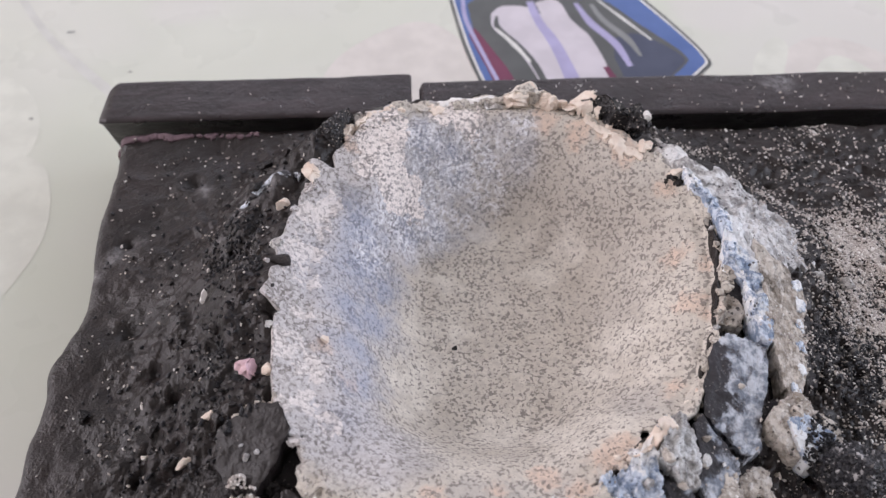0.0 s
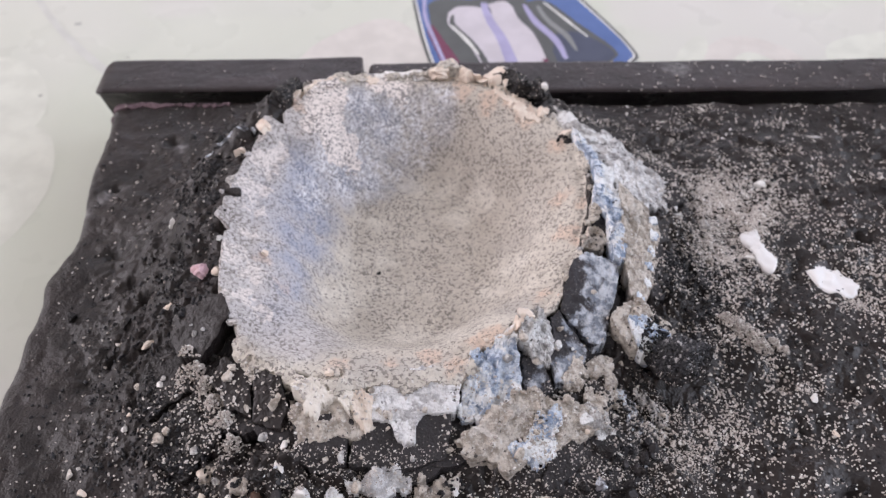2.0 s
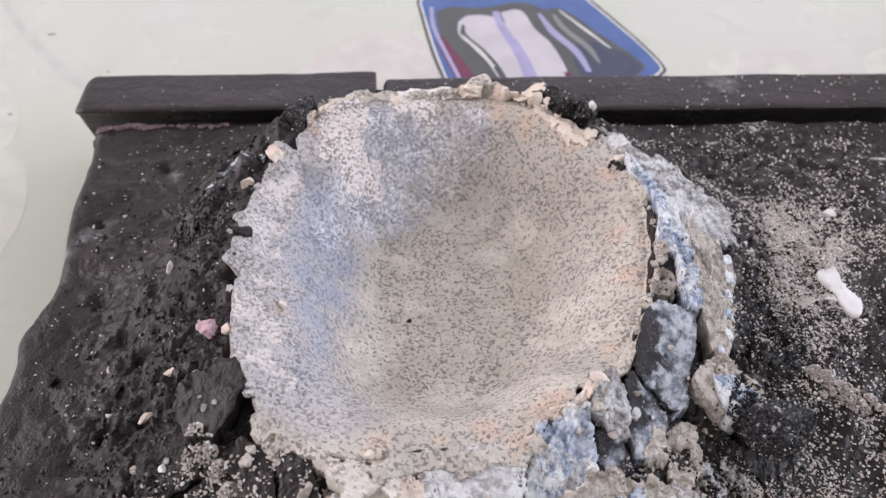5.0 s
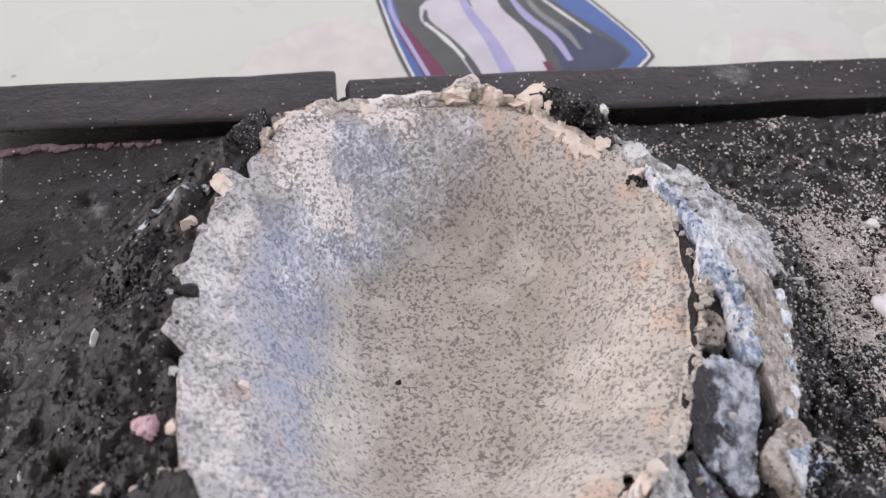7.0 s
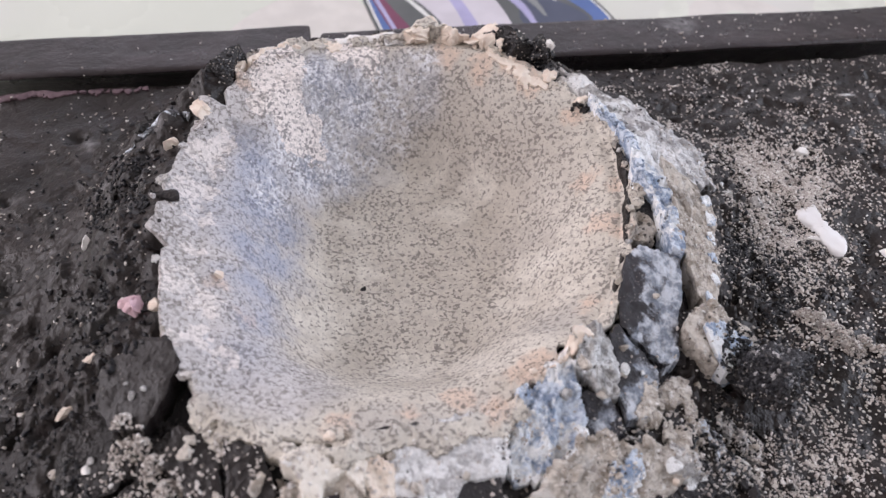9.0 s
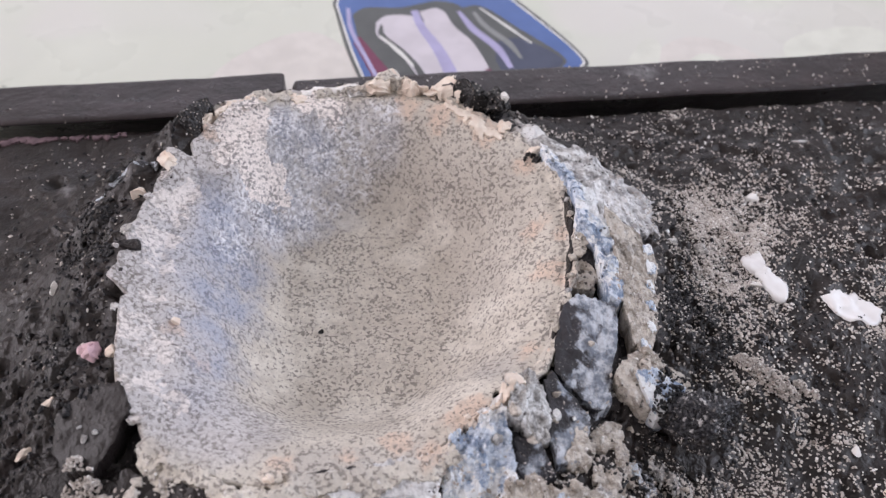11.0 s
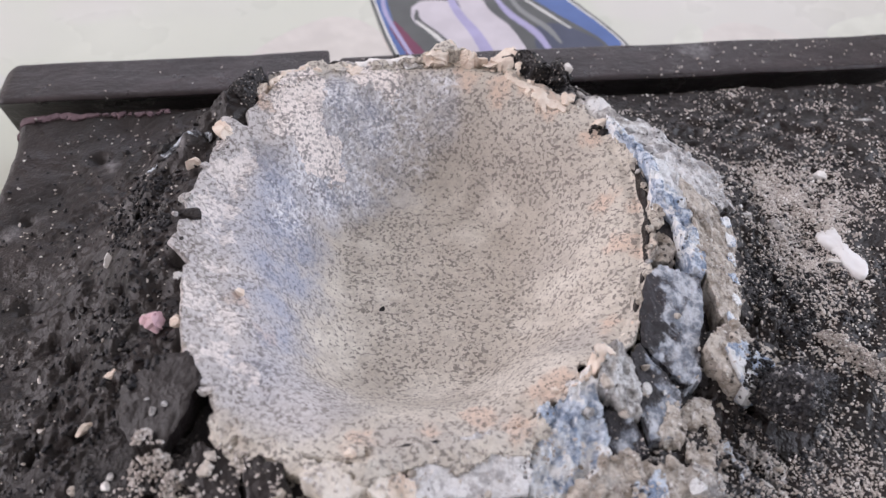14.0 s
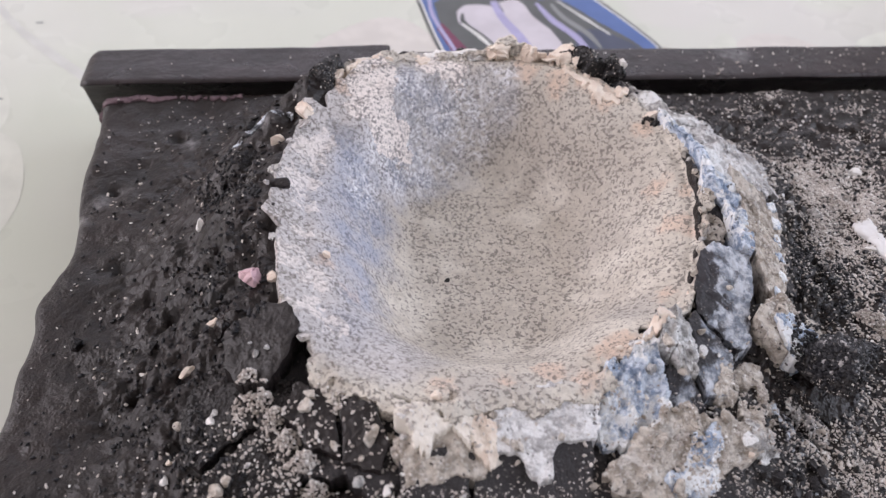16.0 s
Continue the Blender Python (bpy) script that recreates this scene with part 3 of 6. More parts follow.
def smooth_line(points, n):
    """n places along a soft curve through a few points."""
    p = np.array(points, float)
    t = np.linspace(0, len(p) - 1, n)
    i = np.clip(t.astype(int), 0, len(p) - 2)
    f = (t - i)[:, None]
    ext = np.vstack([2 * p[0] - p[1], p, 2 * p[-1] - p[-2]])
    a, b, c, d = ext[i], ext[i + 1], ext[i + 2], ext[i + 3]
    return 0.5 * (2 * b + (c - a) * f + (2 * a - 5 * b + 4 * c - d) * f ** 2 + (3 * b - a - 3 * c + d) * f ** 3)


INK_LEVEL = [0]


def ink_ribbon(points, widths, material, name="printed_stripe"):
    """A printed stripe that follows a soft curve; mm."""
    INK_LEVEL[0] += 1
    z = TABLE - FLOOR_Z + 0.00001 * INK_LEVEL[0]
    n = 40
    line = smooth_line(points, n)
    w = np.interp(np.linspace(0, 1, n), np.linspace(0, 1, len(widths)), widths)
    step = np.gradient(line, axis=0)
    side = np.stack([-step[:, 1], step[:, 0]], 1) / np.maximum(np.linalg.norm(step, axis=1), 1e-6)[:, None]
    verts = []
    for k in range(n):
        for q in (-0.5, 0.5):
            x, y = line[k] + side[k] * w[k] * q
            verts.append((x * MM, y * MM, z))
    faces = [(2 * k, 2 * k + 1, 2 * k + 3, 2 * k + 2) for k in range(n - 1)]
    return link_mesh(name, verts, faces, material, table)


def ink_shape(points, material, name="printed_patch", soft=True):
    INK_LEVEL[0] += 1
    z = TABLE - FLOOR_Z + 0.00001 * INK_LEVEL[0]
    ring = smooth_line(points + points[:1], 64)[:-1] if soft else np.array(points, float)
    verts = [(x * MM, y * MM, z) for x, y in ring]
    return link_mesh(name, verts, [tuple(range(len(verts)))], material, table)


INK_BLUE = ink_material("blue_ink", (0.085, 0.14, 0.33))
INK_NAVY = ink_material("dark_blue_ink", (0.065, 0.075, 0.115))
INK_DARK = ink_material("dark_ink", (0.095, 0.10, 0.10))
INK_GREY = ink_material("grey_ink", (0.22, 0.23, 0.23))
INK_LILAC = ink_material("lilac_ink", (0.36, 0.34, 0.52))
INK_PALE = ink_material("pale_lilac_ink", (0.53, 0.50, 0.54))
INK_RED = ink_material("dark_red_ink", (0.16, 0.045, 0.085))
INK_PINK = ink_material("pale_pink_ink", (0.578, 0.552, 0.518))
INK_FAINT = ink_material("faint_grey_ink", (0.53, 0.535, 0.503))
INK_CLEAR = ink_material("cream_ink", (0.59, 0.602, 0.54))
INK_WHITE = ink_material("white_ink", (0.62, 0.62, 0.60))

# pale background motifs
ink_shape([(-40, 214), (-28, 248), (0, 268), (18, 250), (16, 214)], INK_PINK)
ink_shape([(128, 214), (134, 240), (152, 252), (172, 240), (178, 212)], INK_PINK)
ink_shape([(140, 214), (144, 232), (154, 240), (164, 230), (167, 212)], INK_CLEAR)
ink_shape([(118, 214), (122, 236), (134, 252), (138, 246), (130, 226), (128, 212)], INK_CLEAR)
ink_shape([(182, 214), (190, 246), (230, 252), (232, 212)], INK_CLEAR)
ink_ribbon([(-172, 318), (-158, 291), (-140, 264), (-122, 243), (-104, 224)], [2, 3, 3, 4, 4], INK_FAINT)
ink_shape([(-190, 210), (-176, 236), (-150, 240), (-132, 222), (-128, 196), (-150, 180), (-180, 186)], INK_CLEAR)
ink_shape([(-150, 176), (-136, 196), (-120, 190), (-112, 160), (-122, 132), (-142, 140)], INK_CLEAR)
ink_ribbon([(-64, 318), (-60, 309), (-52, 308), (-45, 314), (-44, 324)], [1.0, 1.4, 1.2], INK_FAINT)
ink_ribbon([(-26, 312), (-20, 309), (-12, 313)], [0.8, 1.2, 0.8], INK_FAINT)
ink_shape([(-133.5, 266.6), (-130.6, 266.9), (-130.6, 265.7), (-133.4, 265.5)], INK_GREY, soft=False)

SPECK = ink_material("dirt", (0.20, 0.20, 0.19))
for x, y, w in ((-112, 66, 1.1), (-104, 46, 0.9), (-104, 36, 0.8), (-106, 20, 1.0), (-110, 98, 0.7), (-121, 120, 0.6), (-132, 215, 0.8), (-104, 240, 0.7)):
    ink_shape([(x - w, y), (x - 0.3 * w, y + 0.6 * w), (x + 0.8 * w, y + 0.5 * w), (x + w, y - 0.3 * w), (x - 0.2 * w, y - 0.6 * w)], SPECK, "dirt_speck")

# the blue badge
RIND = [(12.5, 288), (17, 304), (34, 314), (62, 313), (78, 304), (92, 278), (106, 243), (103, 232), (80, 214), (40, 208), (26, 218), (18, 246)]


def inset(points, mm):
    """The same outline drawn in towards its middle."""
    p = np.array(points, float)
    c = p.mean(0)
    d = np.linalg.norm(p - c, axis=1)[:, None]
    return [tuple(q) for q in c + (p - c) * (1 - mm / d)]


ink_shape(RIND, INK_DARK)
ink_shape(inset(RIND, 1.3), INK_WHITE)
ink_shape(inset(RIND, 2.3), INK_BLUE)
ink_shape([(58, 276), (72, 282), (86, 262), (98, 243), (96, 235), (78, 219), (60, 214), (62, 246)], INK_DARK)
ink_shape([(74, 254), (84, 256), (97, 242), (94, 234), (80, 222), (72, 234)], INK_NAVY)
ink_shape([(20, 279), (26, 284), (40, 283), (56, 287), (66, 278), (64, 250), (60, 214), (40, 211), (30, 220), (23, 246)], INK_DARK)
ink_shape([(19.5, 258), (22, 262), (27, 250), (33, 234), (37, 214), (30, 219), (24, 240)], INK_RED)
ink_ribbon([(18.5, 284), (19, 268), (24, 246), (30, 222)], [1.6, 1.8, 1.6, 1.6], INK_LILAC)
ink_shape([(29, 272), (34, 277), (45, 275), (52, 262), (58, 236), (58, 212), (46, 211), (42, 232), (36, 250), (29, 262)], INK_PALE)
ink_shape([(47, 279), (55, 281), (60, 270), (66, 252), (69, 232), (68, 213), (58, 212), (57, 236), (51, 258)], INK_PALE)
ink_ribbon([(45, 280), (47, 266), (52, 248), (57, 214)], [3, 3.6, 4.6, 6], INK_LILAC)
ink_ribbon([(31, 270), (31, 262), (38, 250), (43, 236), (47, 214)], [1.0, 2.6, 2.0, 2.6, 2.4], INK_DARK)
ink_ribbon([(30, 262), (36, 251), (41, 240)], [0.8, 2.2, 1.0], INK_WHITE)
ink_ribbon([(58, 282), (61, 268), (68, 252), (71, 236), (72, 214)], [1.6, 3.2, 2.4, 3.6, 4], INK_DARK)
ink_ribbon([(63, 278), (67, 264), (74, 250), (77, 236)], [1.6, 3.4, 3.4, 2.0], INK_LILAC)
ink_ribbon([(69, 277), (72, 266), (79, 253), (82, 242)], [1.6, 2.6, 3.0, 1.2], INK_GREY)
ink_ribbon([(72, 280), (80, 266), (88, 252)], [0.8, 1.6, 0.8], INK_WHITE)
ink_ribbon([(28, 299), (38, 303), (50, 302)], [3, 5, 3], INK_LILAC, "printed_label")
ink_ribbon([(24, 293), (40, 296), (58, 296), (72, 290)], [1.0, 2.0, 2.0, 1.0], INK_NAVY)
ink_ribbon([(68, 236), (70, 226), (71, 216)], [2, 3, 3], INK_RED)

# ---- the clay slab ----
def slab_mesh():
    ys = np.concatenate([np.arange(-46.0, 8.0, 1.5), np.arange(8.0, 171.9, 0.5)])
    us = np.concatenate([np.arange(0, 8, 0.4), np.arange(8, 245, 0.5), np.arange(245, 292, 2.0)])
    u, y = np.meshgrid(us, ys)
    x = left_edge(y) + u
    back = 171.2 - 4.0 * np.clip((x + 30) / 60, 0, 1) + 0.6 * fbm(x, 0 * x, 9, 61, 3)
    y = y + np.clip((y - 150) / 21.5, 0, 1) * (back - 171.5)
    z = ground_height(x, y)
    level = np.clip((back - y) / 14, 0, 1) ** 0.7
    z = z * level + (-2.2 + 0.5 * fbm(x, y, 8, 63, 3)) * (1 - level)
    z = z - 2.4 * np.exp(-u / 0.9) - 0.8 * np.exp(-(back - y) / 1.0)
    rows, cols = x.shape
    verts = np.stack([x, y, z], -1).reshape(-1, 3)
    i = np.arange(rows * cols).reshape(rows, cols)
    faces = np.stack([i[:-1, :-1], i[:-1, 1:], i[1:, 1:], i[1:, :-1]], -1).reshape(-1, 4).tolist()
    ring = np.concatenate([i[0, :], i[1:, -1], i[-1, -2::-1], i[-2:0:-1, 0]])
    count, levels = len(ring), 8
    sides = []
    top = verts[ring]
    inward = np.array([60.0, 70.0, 0.0]) - top
    inward[:, 2] = 0
    inward /= np.linalg.norm(inward, axis=1)[:, None]
    for k in range(1, levels + 1):
        f = k / levels
        lay = top + inward * (1.5 * math.sin(f * 3.0) + 0.8 * fbm(top[:, 0] + top[:, 1], 0 * f + top[:, 1] * 0.3 + 9 * k, 8, 71, 3))[:, None]
        lay[:, 2] = top[:, 2] * (1 - f) + TABLE / MM * f
        sides.append(lay)
    base = len(verts)
    verts = np.vstack([verts, *sides])
    idx = [ring] + [np.arange(count) + base + k * count for k in range(levels)]
    for k in range(levels):
        a, b = idx[k], idx[k + 1]
        for j in range(count):
            n = (j + 1) % count
            faces.append((int(a[n]), int(a[j]), int(b[j]), int(b[n])))
    faces.append(tuple(int(v) for v in idx[-1]))
    return verts * MM, faces


slab = tagged(link_mesh("clay_slab", *slab_mesh(), CLAY), "thick black clay slab with lumpy pitted top and a crater mound", "clay slab")


def bowl_mesh():
    seg, rings = 640, 120
    a = np.linspace(-math.pi, math.pi, seg, endpoint=False)
    edge, _ = rim_at(a)
    k = a * 50
    edge = edge + 0.6 * fbm(k, 0 * k, 9, 81, 3) + 0.22 * fbm(k, 0 * k, 2.2, 83, 3) - 0.6 * np.clip(fbm(k, 0 * k, 5, 85, 2) - 0.4, 0, 1)
    for bearing, wide, out in NOTCHES:
        off = (np.degrees(a) - bearing + 180) % 360 - 180
        edge = edge + out * np.exp(-(off / wide) ** 2)
    f = np.linspace(0, 1, rings) ** 0.85
    r = f[:, None] * edge[None, :]
    x, y = CX + r * np.cos(a), CY + r * np.sin(a)
    z = bowl_height(x, y)
    z = z + (f[:, None] ** 10) * (0.55 * fbm(x, y, 5, 91, 3)) + 0.05 * fbm(x, y, 1.2, 93, 2)
    top = np.stack([x, y, z], -1).reshape(-1, 3)
    thick = 1.1 + 0.6 * fbm(x, y, 6, 95, 2)
    under = np.stack([x + 0.4 * np.cos(a), y + 0.4 * np.sin(a), z - np.maximum(thick, 0.5)], -1).reshape(-1, 3)
    i = np.arange(rings * seg).reshape(rings, seg)
    j = np.roll(i, -1, axis=1)
    faces = np.stack([i[:-1], i[1:], j[1:], j[:-1]], -1).reshape(-1, 4)
    n = rings * seg
    faces = np.vstack([faces[seg:], faces[seg:, ::-1] + n, np.stack([i[-1], i[-1] + n, j[-1] + n, j[-1]], -1)]).tolist()
    faces += [tuple(int(v) for v in i[1]), tuple(int(v) + n for v in i[1][::-1])]
    return np.vstack([top, under]) * MM, faces


link_mesh("crater_bowl", *bowl_mesh(), PLASTER, slab, "pale speckled plaster bowl with a blue-grey bloom")


# ---- clay bars behind the slab ----
def bar(x0, x1, seed, y0, y1, z1, soft_end=3.5):
    """A hand-rolled strip with softened edges that stands on the table."""
    n = 90
    z0 = TABLE / MM
    prof = []
    for k in range(64):
        t = 2 * math.pi * k / 64
        c, s = math.cos(t), math.sin(t)
        prof.append((abs(c) ** 0.14 * (1 if c > 0 else -1), abs(s) ** 0.10 * (1 if s > 0 else -1)))
    p = np.array(prof)
    verts, faces = [], []
    xs = x0 + (x1 - x0) * (0.5 - 0.5 * np.cos(np.linspace(0, math.pi, n)))
    for q, x in enumerate(xs):
        shrink = 1 - 0.20 * max(0, 1 - (x - x0) / soft_end) ** 2 - 0.05 * max(0, 1 - (x1 - x) / 0.8) ** 2
        wave = 0.5 * float(fbm(np.array(x), np.array(0.0), 30, seed, 3))
        top = z1 + 0.5 * float(fbm(np.array(x), np.array(5.0), 40, seed + 3, 3))
        for c, s in p:
            yy = (y0 + y1) / 2 + wave + c * (y1 - y0) / 2 * shrink * (1.0 if c > 0 else 1.0 - 0.92 * max(0.0, 0.93 - s) ** 0.6)
            zz = (z0 + top) / 2 + s * (top - z0) / 2 - (1 - shrink) * max(0, s) * 8
            verts.append((x * MM, yy * MM, max(zz, z0) * MM))
    m = len(p)
    for q in range(n - 1):
        for k in range(m):
            faces.append((q * m + k, q * m + (k + 1) % m, (q + 1) * m + (k + 1) % m, (q + 1) * m + k))
    faces += [tuple(range(m))[::-1], tuple(range((n - 1) * m, n * m))]
    ob = link_mesh("clay_bar", verts, faces, BAR)
    return tagged(ob, "smooth dark brown-black clay bar along the slab's edge", "clay bar", "clay bars behind the slab")


BARS = [bar(-89.5, -2.2, 5, 173.2, 191.5, 0.8), bar(0.0, 220, 9, 170.8, 188.2, 0.6, 1.5)]


# ---- broken pieces ----
def rock(x, y, z, lx, ly, lz, turn, seed, material, name, tilt=(0, 0), cuts=7, rough=0.06, label="", fine=4, top=None, category="", group=""):
    """A broken lump: a boxy ball cut by planes and roughened. Sizes in mm; top-level when a category is given."""
    rng = random.Random(seed)
    bm = bmesh.new()
    bmesh.ops.create_icosphere(bm, subdivisions=fine, radius=1)
    planes = []
    for _ in range(cuts):
        n = Vector((rng.uniform(-1, 1), rng.uniform(-1, 1), rng.uniform(-0.5, 1))).normalized()
        planes.append((n, rng.uniform(0.42, 0.8)))
    if top is not None:
        planes.append((Vector((0, 0, 1)), top))
    off = Vector((seed * 3.7, seed * 1.3, seed * 2.1))
    for v in bm.verts:
        p = Vector([math.copysign(abs(c) ** 0.6, c) for c in v.co])
        for n, d in planes:
            over = n.dot(p) - d
            if over > 0:
                p -= n * over
        p += v.co * (rough * noise.fractal(v.co * 2.2 + off, 0.8, 2.0, 5) + rough * 0.5 * noise.noise(v.co * 9 + off))
        v.co = Vector((p.x * lx / 2, p.y * ly / 2, p.z * lz / 2)) * MM
    m = pose(x * MM, y * MM, z * MM, tilt[0], tilt[1], turn)
    if category:
        ob = sharpen(part(name, bm, material), 30)
        ob.matrix_world = m
        return tagged(ob, label, category, group)
    bmesh.ops.transform(bm, matrix=m, verts=bm.verts)
    return sharpen(part(name, bm, material, slab, label), 30)


def plate(x, y, z, lx, ly, thick, turn, seed, material, name, slope=(0, 0), jag=0.25, relief=0.8, curl=0.0, label=""):
    """A thin crust plate with a ragged outline. slope: rise in mm per mm along its own x and y."""
    seg, rings = 72, 12
    a = np.linspace(0, 2 * math.pi, seg, endpoint=False)
    edge = 1 + jag * fbm(np.cos(a) * 3, np.sin(a) * 3, 1.6, seed, 4)
    f = np.linspace(0, 1, rings + 1)[1:]
    u, v = f[:, None] * edge * np.cos(a) * lx / 2, f[:, None] * edge * np.sin(a) * ly / 2
    w = slope[0] * u + slope[1] * v + relief * fbm(u, v, 5, seed + 1, 4) + curl * (u / max(lx, 1) * 2) ** 2
    w_low = w - thick * (1.05 - 0.75 * f[:, None] ** 4)
    c, s = math.cos(radians(turn)), math.sin(radians(turn))

    def ring(uu, vv, ww):
        return np.stack([x + c * uu - s * vv, y + s * uu + c * vv, z + ww], -1).reshape(-1, 3)

    i = np.arange(rings * seg).reshape(rings, seg)
    j = np.roll(i, -1, axis=1)
    n = rings * seg
    quads = np.stack([i[:-1], i[1:], j[1:], j[:-1]], -1).reshape(-1, 4)
    faces = np.vstack([quads, quads[:, ::-1] + n, np.stack([i[-1], i[-1] + n, j[-1] + n, j[-1]], -1)]).tolist()
    faces += [tuple(int(q) for q in i[0]), tuple(int(q) + n for q in i[0][::-1])]
    return link_mesh(name, np.vstack([ring(u, v, w), ring(u * 0.97, v * 0.97, w_low)]) * MM, faces, material, slab, label)


# small torn flakes
def torn(x, y, z, lx, ly, thick, turn, seed, material, tilt, name="rim_flake"):
    """A small torn chip with an angular ragged outline and bent faces."""
    rng = random.Random(seed)
    n = 14
    bm = bmesh.new()
    rim, low = [], []
    for q in range(n):
        a = 2 * math.pi * q / n
        s = rng.uniform(0.6, 1.15)
        u, v = s * lx / 2 * math.cos(a), s * ly / 2 * math.sin(a)
        w = 0.25 * thick * rng.uniform(-1, 1)
        rim.append(bm.verts.new((u, v, w)))
        low.append(bm.verts.new((u * 0.9, v * 0.9, w - thick * rng.uniform(0.5, 1.0))))
    up, down = bm.verts.new((0, 0, thick * rng.uniform(0.1, 0.7))), bm.verts.new((0, 0, -thick))
    for q in range(n):
        p = (q + 1) % n
        bm.faces.new((up, rim[q], rim[p]))
        bm.faces.new((rim[q], low[q], low[p], rim[p]))
        bm.faces.new((down, low[p], low[q]))
    m = pose(x, y, z, tilt[0], tilt[1], turn)
    bmesh.ops.transform(bm, matrix=Matrix.Scale(MM, 4) @ m, verts=bm.verts)
    return part(name, bm, material, slab, smooth=False)


# the ring of broken ejecta: blocks parted by cracks
BLOCKS = []


def plan(x, y, kind, lift=0.0, east=0.0, north=0.0):
    """Note a block: its middle, its stuff, how far it is lifted, and its rise to the east and north."""
    BLOCKS.append((x, y, kind, lift, east, north))


plan(-32.5, 67, "broken", 1.2, 0.16, 0.14)
plan(-43, 65, "gritty", -1.6)
plan(-34, 57, "gritty", -2.8)
plan(-24.5, 62, "broken", -2.4)
plan(-38, 79, "clay", 0.4, 0.05, 0.0)
plan(-41, 92, "gritty", -0.6)
plan(-39, 104, "clay", -0.6, 0.1, 0)
plan(-48, 72, "clay", -1.2)
plan(-49, 85, "gritty", -1.4)
plan(-50, 98, "clay", -1.4)
plan(-27, 57, "gritty", -3.0)
plan(-20, 47.5, "broken", 0.6, 0, 0.1)
plan(-11.5, 45, "broken", 0.8, 0, 0.12)
plan(-17, 55, "grey", 0.6, 0, 0.05)
plan(-8, 52, "grey", 0.2)
plan(-29, 47, "gritty", -1.0)
plan(-20, 39, "gritty", -1.5)
plan(-3, 46, "sand", 0.6, 0, 0.1)
plan(5.5, 45.5, "sand", 0.4, 0, 0.1)
plan(-4, 38, "broken", 1.2, 0, 0.2)
plan(6, 38.5, "broken", 1.0, 0, 0.2)
plan(11, 51, "grey", 0.2)
plan(14.5, 45, "blue", 0.8, 0, 0.15)
plan(22, 48, "grey", 0.6, 0, 0.1)
plan(21, 40.5, "broken", 1.6, 0, 0.2)
plan(13, 38, "broken", 1.0, 0, 0.2)
plan(27.5, 54, "sand", 0.2)
plan(34, 55, "blue", 0.9, 0.05, 0.25)
plan(30.5, 48, "blue", 0.5, 0, 0.3)
plan(38.5, 51, "broken", -2.2)
plan(41, 59, "blue", 0.4, 0, 0.2)
plan(45, 66.5, "grey", 0.8, -0.1, 0.1)
plan(47.5, 58.5, "grey", 0.0, 0, 0.2)
plan(51.5, 65, "broken", 0.2, -0.2, 0.1)
plan(42, 42, "sand", 1.6, 0, 0.1)
plan(34, 39.5, "sand", 1.2, 0, 0.1)
plan(51, 42.5, "sand", 2.2, 0, 0.1)
plan(58, 45.5, "grey", 3.0, 0, 0.1)
plan(51, 51.5, "sand", 0.4)
plan(56.5, 58, "sand", 0.6)
plan(49, 35, "broken", -0.6, 0, 0.3)
plan(55, 77.5, "broken", 0.4, -0.3, 0)
plan(61.5, 80, "frosted", 0.8, -0.15, 0)
plan(61.5, 71, "grey", 0.4, 0, 0.2)
plan(67, 80, "broken", -3.2)
plan(73, 83, "sand", 2.6, -0.1, 0.1)
plan(72, 95, "sand", 1.0, -0.1, 0)
plan(79, 90, "blue", 2.2, -0.5, 0)
plan(65, 99, "blue", 0.6, -0.2, 0)
plan(58.5, 93.5, "sand", -0.8)
plan(60, 87, "broken", -2.2)
plan(69, 68.5, "sand", 2.0, 0, 0.1)
plan(69.5, 63, "blue", 0.6, -0.3, 0.3)
plan(84, 63, "gritty", -1.5)
plan(76.5, 65, "gritty", 3.2, -0.1, 0.1)
plan(65.5, 60, "sand", -0.6)
plan(66, 51, "gritty", -1.0)
plan(68, 109, "blue", 0.4, -0.2, 0)
plan(73, 118, "blue", 0.2, -0.2, 0)
plan(66, 124, "blue", 0.4, -0.2, 0)
plan(80, 111, "grey", 0.4, -0.1, 0)
plan(79, 123, "grey", 0.4, -0.1, 0)
plan(87, 103, "gritty", -0.8)
plan(65, 132, "grey", 0.4, -0.1, -0.1)
plan(86, 95, "gritty", -2.0)
plan(84, 78, "gritty", -1.0)
plan(74, 74, "gritty", -2.6)

KINDS = {"broken": (EJECTA, "clay_block", 0.35), "clay": (CLAY, "clay_block", 0.45), "gritty": (GRITTY, "clay_block", 0.9), "grey": (EJECTA, "crust_block", 0.8),
         "blue": (EJECTA, "crust_block", 1.1), "sand": (EJECTA, "crust_block", 0.55), "frosted": (EJECTA, "crust_block", 0.5)}
BLOCKS = [(x, y, "gritty" if kind == "gritty" else "broken", lift - 3.0, 0.4 * ex, 0.4 * ny) if x > -26 else (x, y, kind, lift, ex, ny) for x, y, kind, lift, ex, ny in BLOCKS if (x, y) != (-32.5, 67) and not (x > -12 and y < 41) and not (x < -36 and y > 60)]
SEEDS = np.array([row[:2] for row in BLOCKS], float)
SORTS = np.array([row[2] for row in BLOCKS])


